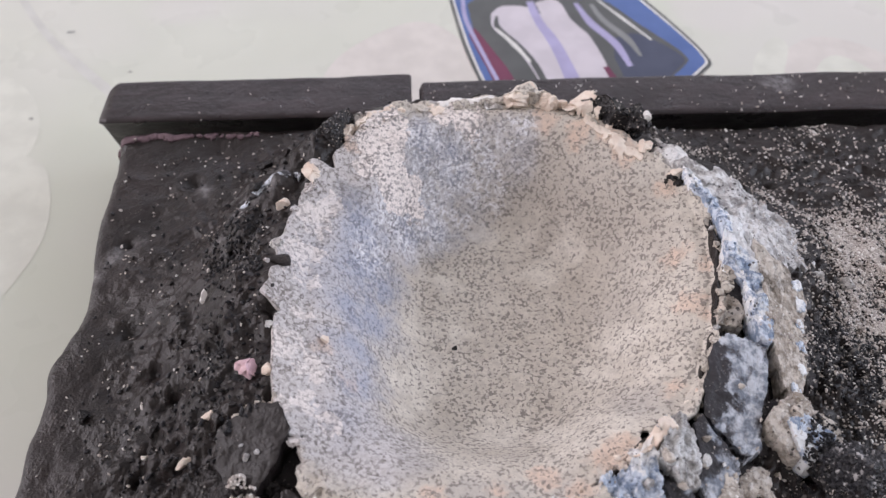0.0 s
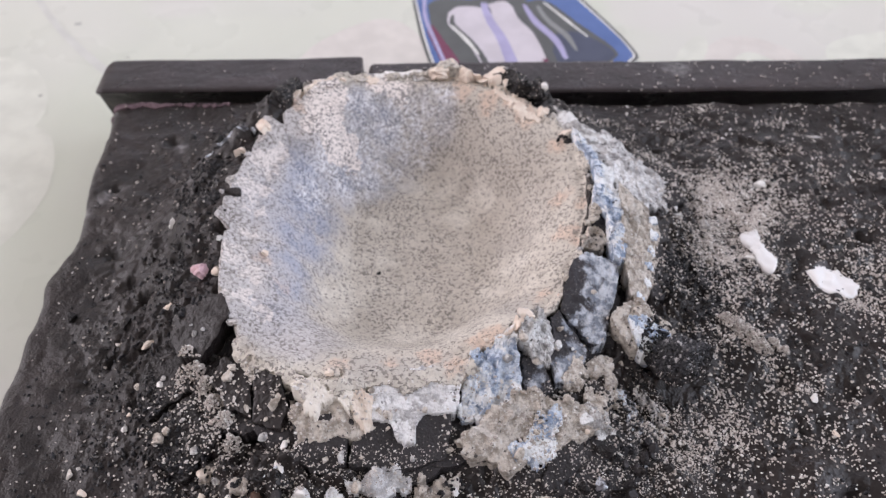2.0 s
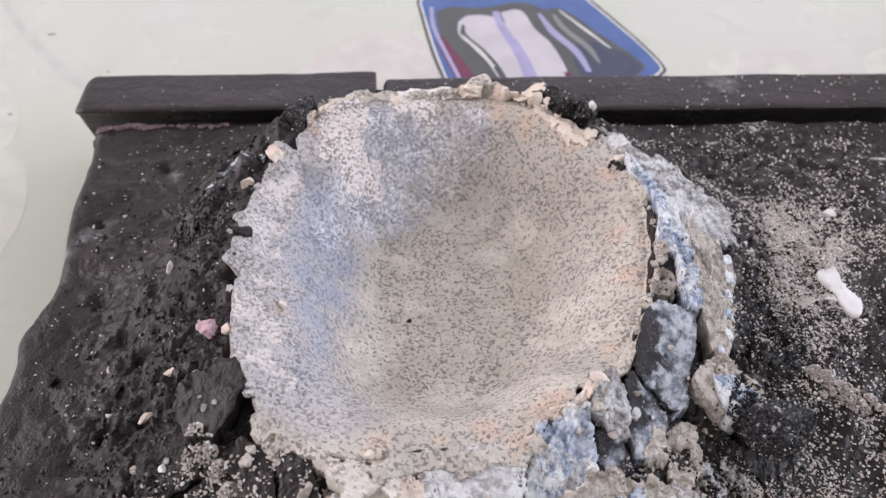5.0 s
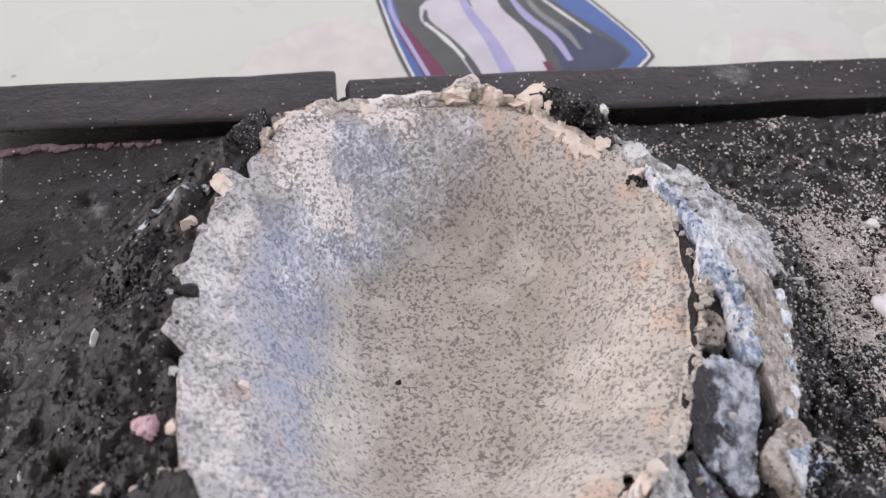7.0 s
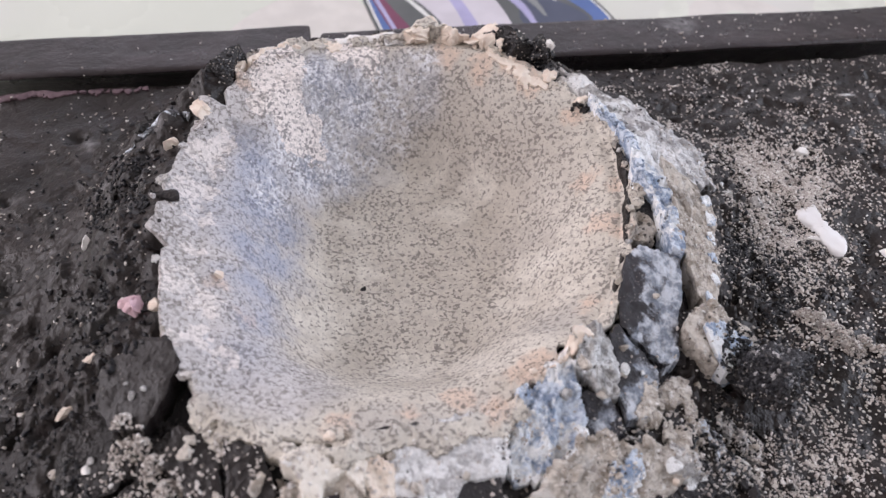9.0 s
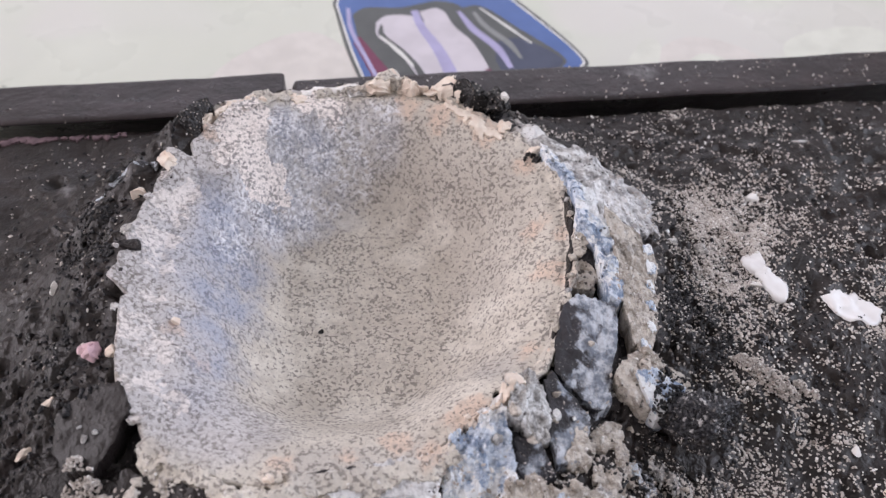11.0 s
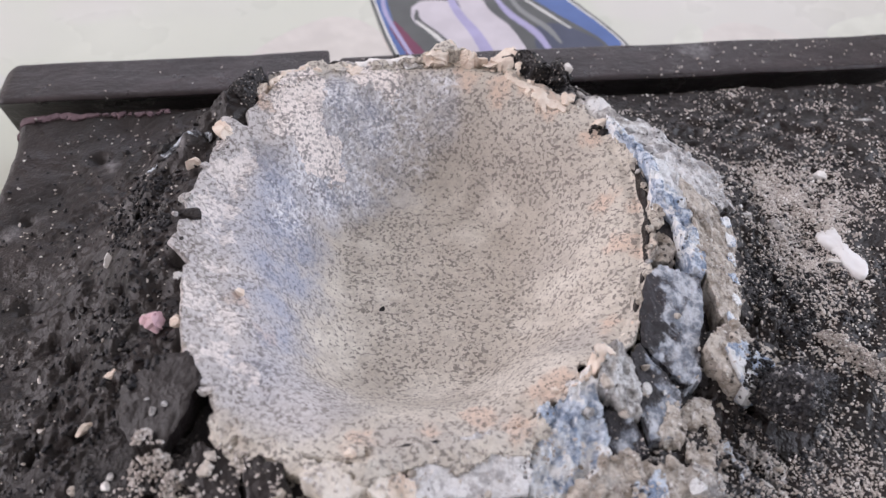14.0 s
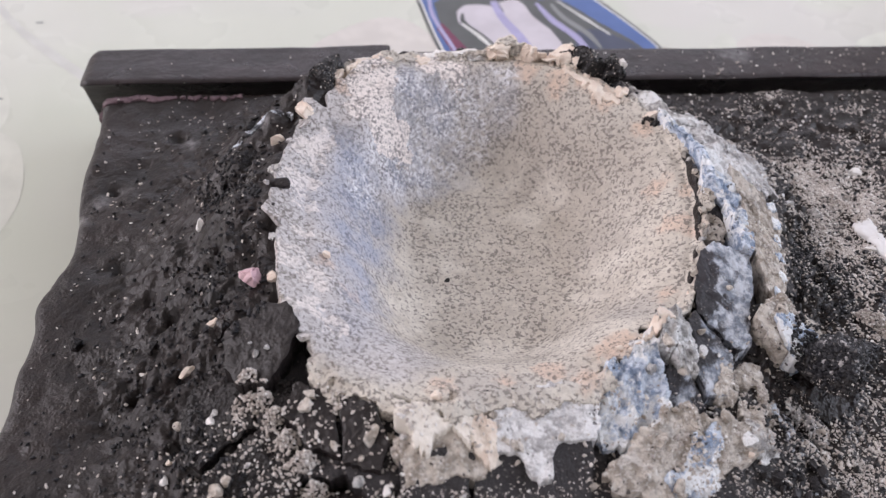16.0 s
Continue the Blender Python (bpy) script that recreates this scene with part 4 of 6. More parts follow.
def block_margin(x, y, k):
    """How far (x, y) lies inside block k's warped cell, in mm; cracks run where it is small, but not between alike blocks."""
    wx = x + 0.9 * fbm(x, y, 3.0, 601, 4, 0.6)
    wy = y + 0.9 * fbm(x, y, 3.0, 607, 4, 0.6)
    d = np.hypot(wx[..., None] - SEEDS[:, 0], wy[..., None] - SEEDS[:, 1])
    own = d[..., k].copy()
    order = np.arange(len(SEEDS))
    parted = ((order * k + order + k) % 7 < 2) | (SORTS[k] == "broken") & (SORTS != SORTS[k])
    d = d + np.where(parted, 0.0, 2.0)
    d[..., k] = 1e6
    return (d.min(-1) - own) / 2


def block(k):
    """One piece of the ring: ragged outline, a top that follows the mound, sides that go down into the cracks."""
    x0, y0, kind, lift, ex, ny = BLOCKS[k]
    material, name, relief = KINDS[kind]
    seg, top_rings = 120, 20
    a = np.linspace(-math.pi, math.pi, seg, endpoint=False)
    steps = np.arange(0.2, 11.5, 0.1)
    px, py = x0 + steps[:, None] * np.cos(a), y0 + steps[:, None] * np.sin(a)
    gap = 0.18 + 0.35 * (0.5 + 0.5 * fbm(px, py, 12, 611, 2))
    out = block_margin(px, py, k) < gap
    reach = np.where(out.any(0), steps[np.argmax(out, axis=0)], 11.4)
    reach = np.maximum(reach, 0.6) * (1 + 0.03 * fbm(np.cos(a) * 9, np.sin(a) * 9, 1.2, 430 + k, 2))
    f = np.append(np.linspace(0, 1, top_rings + 1)[1:], [1.0, 1.0, 1.0])
    u, v = f[:, None] * reach * np.cos(a), f[:, None] * reach * np.sin(a)
    x, y = x0 + u, y0 + v
    dx, dy = x - CX, y - CY
    r, b = np.hypot(dx, dy), np.arctan2(dy, dx)
    edge, top = rim_at(b)
    keep = np.maximum(r, edge - 0.6 + 0.7 * fbm(b * 50, 0 * b, 3, 7, 2))
    x, y = CX + dx / r * keep, CY + dy / r * keep
    d = np.maximum(keep - edge, 0)
    bearing = np.array(math.atan2(y0 - CY, x0 - CX))
    here = mound(np.maximum(math.hypot(x0 - CX, y0 - CY) - rim_at(bearing)[0], 0), bearing, rim_at(bearing)[1])
    z = mound(d, b, top)
    z = z + (float(here) - z) * 0.5 * np.clip(d / 4, 0, 1) - 3.2 + lift + ex * u + ny * v
    pick = random.Random(700 + k)
    for _ in range(3):
        way, size = pick.uniform(0, 6.28), float(reach.mean())
        z = z - pick.uniform(0.15, 0.55) * np.maximum(u * math.cos(way) + v * math.sin(way) - pick.uniform(0.3, 0.8) * size, 0)
    z = z + relief * (0.8 * fbm(x, y, 7, 460, 4) + 0.45 * fbm(x, y, 2.0, 490, 4) + 0.9 * (0.4 - np.abs(fbm(x, y, 4, 495, 3))))
    z = z + 5.0 * np.exp(-(((x - 108) / 40) ** 2 + ((y - 106) / 34) ** 2)) - 0.3 * f[:, None] ** 14
    z = z + 1.3 * np.exp(-d / 4.0) - 0.3 * np.clip(1 - d / 0.8, 0, 1)
    for q, drop_by in ((-3, 1.2), (-2, 4.5), (-1, 10.0)):
        z[q] = z[q] - drop_by - 0.5 * fbm(x[q], y[q], 2, 500 + k, 2)
        pull = 0.012 * drop_by * (0.6 + 0.6 * fbm(x[q], y[q], 3, 520 + k, 2))
        x[q], y[q] = x[q] + (x0 - x[q]) * pull, y[q] + (y0 - y[q]) * pull
    rings = len(f)
    i = np.arange(rings * seg).reshape(rings, seg)
    j = np.roll(i, -1, axis=1)
    faces = np.stack([i[:-1], i[1:], j[1:], j[:-1]], -1).reshape(-1, 4).tolist()
    faces += [tuple(int(q) for q in i[0]), tuple(int(q) for q in i[-1][::-1])]
    return sharpen(link_mesh(name, np.stack([x, y, z], -1).reshape(-1, 3) * MM, faces, material, slab))


for number in range(len(BLOCKS)):
    block(number)


def slope_height(x, y):
    """The even top of the ejecta, in mm."""
    dx, dy = x - CX, y - CY
    a = np.arctan2(dy, dx)
    edge, top = rim_at(a)
    d = np.maximum(np.hypot(dx, dy) - edge, 0)
    return mound(d, a, top) - 3.2 + 5.0 * np.exp(-(((x - 108) / 40) ** 2 + ((y - 106) / 34) ** 2)) + 1.3 * np.exp(-d / 4.0)


def shard(name, material, outline, lift=0.0, east=0.0, north=0.0, ragged=0.5, relief=0.4, flat=0.8, deep=9.0, seed=1, label=""):
    """A broken piece of the ring: an angular outline, a rather flat top on the slope, steep ragged sides."""
    seg, rings = 168, 22
    p = np.array(outline, float)
    q = np.vstack([p, p[:1]])
    run = np.concatenate([[0], np.cumsum(np.linalg.norm(np.diff(q, axis=0), axis=1))])
    at = np.linspace(0, run[-1], seg, endpoint=False)
    x, y = np.interp(at, run, q[:, 0]), np.interp(at, run, q[:, 1])
    x, y = (np.roll(x, 1) + 2 * x + np.roll(x, -1)) / 4, (np.roll(y, 1) + 2 * y + np.roll(y, -1)) / 4
    x0, y0 = x.mean(), y.mean()
    jag = 1 + 1.5 * ragged * fbm(x, y, 2.8, seed, 5, 0.68) / np.maximum(np.hypot(x - x0, y - y0), 2.0)
    x, y = x0 + (x - x0) * jag, y0 + (y - y0) * jag
    fit = np.linalg.lstsq(np.stack([x, y, np.ones(seg)], 1), slope_height(x, y), rcond=None)[0]
    f = np.append(np.linspace(0, 1, rings + 1)[1:], [1.0, 1.0, 1.0])[:, None]
    px, py = x0 + f * (x - x0), y0 + f * (y - y0)
    dx, dy = px - CX, py - CY
    r, b = np.hypot(dx, dy), np.arctan2(dy, dx)
    keep = np.maximum(r, rim_at(b)[0] - 0.8 + 0.7 * fbm(b * 50, 0 * b, 3, 7, 2))
    px, py = CX + dx / r * keep, CY + dy / r * keep
    z = (1 - flat) * slope_height(px, py) + flat * (fit[0] * px + fit[1] * py + fit[2]) + lift + east * (px - x0) + north * (py - y0)
    z = z + relief * (0.8 * fbm(px, py, 6, seed + 1, 4, 0.6) + 0.65 * fbm(px, py, 1.7, seed + 2, 4, 0.6) + 0.9 * (0.4 - np.abs(fbm(px, py, 3.6, seed + 3, 4)))) - 0.2 * f ** 14
    for row, fall in ((-3, 1.0), (-2, 4.0), (-1, deep)):
        z[row] = z[row] - fall - 0.5 * fbm(px[row], py[row], 2, seed + 5, 2)
        pull = 0.014 * fall * (0.6 + 0.8 * fbm(px[row], py[row], 3, seed + 6, 2))
        px[row], py[row] = px[row] + (x0 - px[row]) * pull, py[row] + (y0 - py[row]) * pull
    i = np.arange(f.size * seg).reshape(f.size, seg)
    j = np.roll(i, -1, axis=1)
    faces = np.stack([i[:-1], i[1:], j[1:], j[:-1]], -1).reshape(-1, 4)
    if np.sum(x * np.roll(y, -1) - y * np.roll(x, -1)) < 0:
        faces = faces[:, ::-1]
    faces = faces.tolist() + [tuple(int(v) for v in i[0]), tuple(int(v) for v in i[-1][::-1])]
    return sharpen(link_mesh(name, np.stack([px, py, z], -1).reshape(-1, 3) * MM, faces, material, slab, label), 35)


# the ring's larger pieces, from the north-east round to the south-west
shard("crust_plate", CHALK_CRUST, [(62.5, 132), (72, 135), (79, 129), (84, 122), (87, 112), (80, 105), (71, 106), (67, 112), (65, 122)], -0.4, 0, 0, 2.0, 1.1, 0.35, 5, 11, "ragged whitish crust beside the rim")
shard("crust_block", BLUE_CRUST, [(60, 132), (64, 127), (66.5, 120), (69.5, 112), (67.5, 109), (63.5, 110), (63, 118), (60, 126)], 0.7, -0.1, 0, 0.9, 1.0, 0.4, 7, 12, "blue-white frosted rim crust")
shard("crust_block", BLUE_CRUST, [(63, 109.5), (67.5, 108.5), (69.5, 102), (70, 95), (68.5, 89), (66.5, 83.5), (64.5, 84.5), (64.5, 92), (64, 99), (61.5, 104)], 1.2, -0.12, 0, 0.9, 1.0, 0.4, 7, 13, "blue-white frosted crust ridge")
shard("crust_plate", SAND_CRUST, [(69, 108), (76, 104), (79, 97), (77, 90), (74.2, 82), (71, 74.5), (67.8, 76), (67, 84), (67.5, 91), (68.5, 99)], 1.0, -0.1, 0, 0.9, 0.7, 0.6, 7, 14, "pointed tan crust plate with frosted edge")
shard("crust_block", SAND_CRUST, [(58, 90.5), (63.5, 89.5), (64.5, 94), (61.5, 96.5), (58, 94)], -2.6, 0, 0, 0.5, 0.6, 0.6, 6, 15, "sandy block in a cavity")
shard("clay_block", FROST, [(53.5, 83.5), (58, 85), (65.5, 83), (64, 76), (61.5, 70), (60, 64), (57, 63), (53.5, 66), (50.2, 70), (51.5, 77)], 1.0, -0.05, 0.05, 0.6, 0.5, 0.9, 8, 16, "smooth broken clay block frosted blue-white")
shard("clay_block", FROST, [(49.5, 70), (53, 65), (55.6, 62), (54, 57.5), (51.6, 54), (47.4, 53.4), (46.6, 58), (47.6, 63), (47.5, 68)], 0.2, 0, 0.1, 0.35, 0.25, 0.9, 8, 17)
shard("crust_block", SAND_CRUST, [(62, 67.5), (63, 71.4), (69, 74), (75, 71.6), (80, 67.4), (74, 65.8), (69.4, 63.4), (66, 63.6)], 3.0, 0.0, 0.1, 0.6, 0.6, 0.9, 7, 18, "tan crust wedge with a pale broken face")
shard("crust_block", BLUE_CRUST, [(65.4, 68.8), (70, 70.4), (77, 68.6), (74.4, 64.8), (71.4, 62.6), (68.6, 62.2), (66.6, 65)], 3.6, -0.1, 0.2, 0.3, 0.3, 0.95, 7, 19, "pale blue-white broken face")
shard("crust_block", GREY_CRUST, [(39, 68.5), (43, 70.5), (46.8, 66.5), (48.2, 61.5), (46.8, 57.5), (42.5, 57), (40, 60.5), (39, 65)], 1.6, -0.35, 0.1, 0.8, 1.3, 0.6, 8, 20, "lumpy pale grey crust")
shard("crust_block", BLUE_CRUST, [(29, 57), (34, 60), (38.2, 62.5), (40, 57), (39.5, 51), (36.5, 46), (31, 43.5), (27, 45), (26, 51), (27.5, 55)], 0.9, 0.0, 0.15, 0.9, 1.3, 0.85, 9, 21, "upright block of blue-white frosted crust")
shard("clay_block", FROST, [(40, 57.5), (45, 57), (47, 52), (42, 49), (40, 53)], -1.4, 0, 0.2, 0.4, 0.4, 0.9, 7, 22)
shard("crust_plate", SAND_CRUST, [(24.5, 40), (28, 43), (34, 46.5), (39.5, 49.5), (46, 50), (53, 49.5), (59, 49), (60, 45.5), (53, 43.5), (49.5, 41.5), (46, 39.5), (42, 36), (36, 35.6), (29.5, 37.6)], 1.6, 0, 0.05, 1.6, 0.8, 0.55, 5, 23, "broad tan sandy crust plate")
shard("clay_block", EJECTA, [(45.5, 39.5), (50.5, 42.5), (53, 40.5), (50, 35.5), (45, 32.5), (43, 34)], 1.0, 0, 0.1, 0.4, 0.25, 0.9, 6, 24)
shard("clay_block", EJECTA, [(4.8, 44), (9, 47), (16, 48.5), (24, 49.5), (24.6, 43), (22.8, 37.5), (12, 35.2), (3.2, 35.8)], 0.7, 0, 0.08, 0.35, 0.2, 0.9, 6, 25, "smooth dark broken clay block")
shard("clay_block", EJECTA, [(-8, 44), (0, 45), (4.2, 43.5), (2.4, 35.8), (-2, 35), (-8.6, 37)], 0.5, 0, 0.05, 0.35, 0.25, 0.9, 6, 26, "smooth dark broken clay block")
shard("clay_block", DARK_BREAK, [(-17.5, 55), (-11.5, 53), (-9.5, 46), (-11, 42.5), (-17, 44.5)], 0.2, 0, 0.05, 0.4, 0.3, 0.9, 7, 27)
shard("clay_block", DARK_BREAK, [(-25, 58), (-18.2, 55.5), (-17.6, 45.5), (-23, 48), (-26.5, 53)], -0.2, 0, 0.05, 0.4, 0.3, 0.9, 7, 28)
shard("crust_plate", CHALK_CRUST, [(6.8, 52.5), (13, 54), (24.6, 55), (27, 51), (25.4, 45.6), (19.6, 45.4), (17.2, 43.6), (16.8, 40.2), (14.6, 39.4), (12.8, 40.8), (12.2, 43.2), (7.8, 43.6)], 2.1, 0, 0.05, 0.7, 0.3, 0.85, 3, 29, "whitish plaster bridging the broken clay")
shard("crust_plate", SAND_CRUST, [(-9, 46), (-2, 48.5), (6, 47.5), (8.6, 43), (4.8, 39.8), (-1.3, 40.4), (-7.6, 39.6)], 1.0, 0, 0.1, 0.7, 0.6, 0.7, 3, 30, "porous tan crust under torn flakes")
shard("flake", CREAM, [(-7.8, 48.6), (-5.0, 50.6), (-1.6, 49.8), (0.4, 47), (-1.4, 45.6), (-3.6, 44.2), (-6.2, 45.4)], 3.2, -0.1, 0.25, 1.1, 0.3, 1.0, 1.2, 51, "torn cream-white plaster flake")
shard("flake", CREAM, [(-1.2, 48.8), (1.4, 49.4), (4.0, 47.8), (3.6, 43.8), (1.4, 45.6)], 2.8, 0.1, 0.2, 0.9, 0.3, 1.0, 1.2, 54, "torn cream-white plaster flake")
shard("flake", PEACH, [(2.8, 50), (5.2, 51), (7.6, 47.6), (8.4, 44), (6.6, 41.4), (5.0, 43.4), (3.4, 45.8)], 1.9, 0, 0.12, 0.8, 0.5, 0.8, 2.4, 52, "torn peach plaster flake")
shard("flake", PLASTER, [(0.5, 54.5), (5, 54), (7.4, 50), (3.8, 48.6), (2.6, 50.4)], 1.8, 0, 0.05, 0.7, 0.4, 0.6, 3, 53)
shard("crust_plate", PLASTER, [(-24, 61), (-21, 56.5), (-17.5, 52.5), (-13.5, 50.8), (-9.5, 52.5), (-9.5, 56), (-15, 59), (-20, 63)], 0.3, 0, 0.05, 0.8, 0.5, 0.5, 4, 31, "plaster that runs over the rim")
shard("clay_block", DARK_BREAK, [(-37.5, 69.5), (-32, 73), (-26.6, 72.5), (-23.8, 67.5), (-26, 62), (-29.5, 58), (-34.5, 59), (-37.5, 63)], 0.8, 0.0, 0.0, 0.35, 0.25, 0.9, 9, 32, "large smooth dark clay block")

SCABS = []


def surface_tree():
    """One search tree over the clay, its blocks and flakes."""
    verts, polys, base = [], [], 0
    for ob in (slab, *slab.children, *BARS, *SCABS):
        me = ob.data
        co = np.empty(len(me.vertices) * 3)
        me.vertices.foreach_get("co", co)
        verts.append(co.reshape(-1, 3))
        polys += [[base + v for v in p.vertices] for p in me.polygons if len(p.vertices) < 10]
        base += len(me.vertices)
    return BVHTree.FromPolygons(np.vstack(verts).tolist(), polys)


BLOCK_TOPS = surface_tree()


def widened(h, n, pick):
    """The largest (or smallest) height within n cells."""
    for axis in (0, 1):
        h = functools.reduce(pick, [np.roll(h, k, axis) for k in range(-n, n + 1)])
    return h


def crust(material, places, seed, thick=0.8, ragged=1.5, holes=0.0, label="", thing="", spread=0.9, bridge=5, blur=1, bumpy=0.6):
    """A ragged skin of crust over the blocks that bridges narrow cracks; it covers rounds of x, y and radius."""
    cell = 0.3
    p = np.array(places, float) + np.array([0, 0, spread])
    lo, hi = (p[:, :2] - p[:, 2:]).min(0) - 4, (p[:, :2] + p[:, 2:]).max(0) + 4
    gx, gy = np.meshgrid(np.arange(lo[0], hi[0], cell), np.arange(lo[1], hi[1], cell))
    wx, wy = gx + ragged * fbm(gx, gy, 5, seed, 5, 0.6), gy + ragged * fbm(gx, gy, 5, seed + 7, 5, 0.6)
    inside = (p[:, 2] - np.hypot(wx[..., None] - p[:, 0], wy[..., None] - p[:, 1])).max(-1)
    inside = np.minimum(inside + 0.5 * fbm(gx, gy, 2.2, seed + 3, 4, 0.65), 2.4 * (1.15 - holes - fbm(gx, gy, 5, seed + 5, 4, 0.6)))
    h = np.full(gx.shape, -8.0)
    for r, c in zip(*np.nonzero(inside > -1.6)):
        hit = BLOCK_TOPS.ray_cast(Vector((gx[r, c] * MM, gy[r, c] * MM, 0.1)), Vector((0, 0, -1)))[0]
        h[r, c] = hit.z / MM if hit else -8.0
    closed = widened(widened(h, bridge, np.maximum), bridge, np.minimum)
    soft = closed
    for _ in range(blur):
        soft = sum(np.roll(np.roll(soft, a, 0), b, 1) for a in (-1, 0, 1) for b in (-1, 0, 1)) / 9
    z = np.maximum(soft, h) + 0.15 + 0.7 * thick * np.clip(inside / 1.1, 0, 1) ** 0.6 * (0.7 + 0.5 * fbm(gx, gy, 6, seed + 9, 2)) + bumpy * (0.3 * fbm(gx, gy, 2.8, seed + 11, 5, 0.6) + 0.2 * np.abs(fbm(gx, gy, 1.4, seed + 13, 2)))
    slope_y, slope_x = np.gradient(inside, cell)
    steep = np.maximum(slope_x ** 2 + slope_y ** 2, 0.05)
    keep = inside > 0
    quad = keep[:-1, :-1] & keep[1:, :-1] & keep[:-1, 1:] & keep[1:, 1:]
    near = np.clip(1.2 - inside / cell, 0, 1)
    shift = np.clip(inside / steep, 0, 1.2 * cell) * near
    gx, gy = gx - shift * slope_x * 0.8, gy - shift * slope_y * 0.8
    index = np.arange(gx.size).reshape(gx.shape)
    faces = np.stack([index[:-1, :-1], index[:-1, 1:], index[1:, 1:], index[1:, :-1]], -1)[quad]
    edges = collections.Counter()
    for f in faces:
        for a, b in zip(f, np.roll(f, -1)):
            edges[(int(a), int(b))] += 1
    rim = [(a, b) for a, b in edges if (b, a) not in edges]
    used = sorted({int(v) for v in faces.ravel()})
    place = {v: k for k, v in enumerate(used)}
    xs, ys, zs, low = gx.ravel(), gy.ravel(), z.ravel(), (np.minimum(soft, h + 2.0) - 1.2).ravel()
    verts = [(xs[v] * MM, ys[v] * MM, zs[v] * MM) for v in used]
    polys = [tuple(place[int(v)] for v in f) for f in faces]
    foot = {}
    for v in {q for e in rim for q in e}:
        foot[v] = len(verts)
        verts.append((xs[v] * MM, ys[v] * MM, low[v] * MM))
    polys += [(place[b], place[a], foot[a], foot[b]) for a, b in rim]
    if thing:
        SCABS.append(sharpen(link_mesh("crust_fragment", verts, polys, material), 50))
        return tagged(SCABS[-1], thing, "crust fragment", "crust fragments in front of the crater")
    return sharpen(link_mesh("crust_plate", verts, polys, material, slab, label), 50)


# films of frost and sand on the ring
crust(BLUE_CRUST, [(77, 99, 1.2), (76.8, 95, 1.3), (75.2, 90, 1.1), (73.6, 85, 1.1), (72.2, 80, 1.0), (70.6, 76.5, 1.0)], 2015, 0.4, 0.8, 0.0, spread=0.3)
crust(BLUE_CRUST, [(44.5, 44, 2.2), (44, 41, 2.6), (41.6, 39, 2.2), (46.5, 46, 1.4), (38.4, 38, 1.4)], 2002, 0.3, 1.2, -0.1, "blue-white frost on sandy crust", spread=0.4)
crust(GREY_CRUST, [(55.5, 47, 1.6), (58, 46.3, 1.8)], 2003, 0.4, 1.0, spread=0.4)
crust(SAND_CRUST, [(51.7, 54.6, 1.0), (53.4, 57.2, 1.1), (57, 58.4, 1.5), (60.4, 60.6, 1.2), (61.4, 57, 1.4), (60.6, 53.5, 1.3), (58.4, 51.4, 1.4), (55.5, 52, 0.9)], 2004, 1.2, 1.4, 0.3, "crumbly tan crust arch", bumpy=1.0)
crust(GREY_CRUST, [(64.5, 134, 2.2), (67, 131, 2.2), (61, 137, 1.6)], 2025, 0.7, 1.4, 0.1)
crust(SAND_CRUST, [(-35.5, 72.6, 0.6), (-33, 74, 0.7), (-30.5, 74.6, 0.7), (-28, 74.6, 0.7)], 2026, 0.3, 0.6, -0.2, spread=0.2, bridge=3)
crust(FROSTED, [(64.5, 52.5, 1.4), (65.4, 50, 1.6), (67.4, 48.6, 1.2), (62.6, 54.6, 1.0)], 2030, 0.5, 1.4, 0.1, "frosted crumbly clay", spread=0.3)
# the rim's foot: plaster that runs over onto the crust
def rim_line(start, stop, step, out, radius):
    rows = []
    for deg in np.arange(start, stop, step):
        a = np.array(radians(deg))
        r = float(rim_at(a)[0]) + out
        rows.append((CX + r * math.cos(a), CY + r * math.sin(a), radius))
    return rows


crust(PLASTER, rim_line(-128, -108, 2.5, 1.4, 1.7) + rim_line(-108, -76, 2.5, 2.0, 2.6), 2041, 0.4, 1.4, -0.1, "plaster that runs over the rim", spread=0.0, bridge=10, blur=4)
crust(PEACH, rim_line(-66, -55, 1.0, 0.2, 1.2), 2042, 0.4, 1.2, 0.0, spread=0.0, bridge=7, blur=3, bumpy=0.2)
crust(BLUE_CRUST, rim_line(-4, 36, 2.5, 0.9, 1.0), 2043, 0.4, 0.8, 0.0, spread=0.0, bridge=9)

# fragments lying in front
crust(CHALK_CRUST, [(4.4, 33, 1.4), (7.4, 33.4, 1.8), (10.4, 33.4, 1.8), (13.4, 34, 1.5), (9.4, 31.4, 1.0)], 2101, 1.4, 1.2, -0.3, thing="ragged whitish crust fragment lying in black grit", spread=0.4)
crust(CHALK_CRUST, [(1.2, 29, 2.4), (0.2, 27.6, 1.4)], 2102, 2.2, 1.0, -0.6, thing="pale lump of whitish crust", spread=0.3)
crust(CHALK_CRUST, [(-6.4, 29.4, 1.7)], 2103, 2.0, 0.8, -0.5, thing="small crust lump with a white face", spread=0.3)
crust(CHALK_CRUST, [(11.2, 24, 1.7), (13.8, 23.8, 2.3), (16.2, 24.4, 1.5)], 2104, 2.0, 1.2, -0.5, thing="whitish sandy crust fragment on black clay", spread=0.4)
crust(SAND_CRUST, [(21.2, 27.4, 1.0), (21.6, 25, 1.3), (23, 24.8, 1.0)], 2105, 1.8, 0.9, 0.0, thing="narrow tan crust fragment on clay", spread=0.4)
crust(SAND_CRUST, [(19, 33.4, 1.9), (22.4, 33.6, 2.2), (24.6, 34.4, 1.5)], 2106, 1.6, 1.2, 0.1, thing="tan sandy crust fragment on clay", spread=0.4)
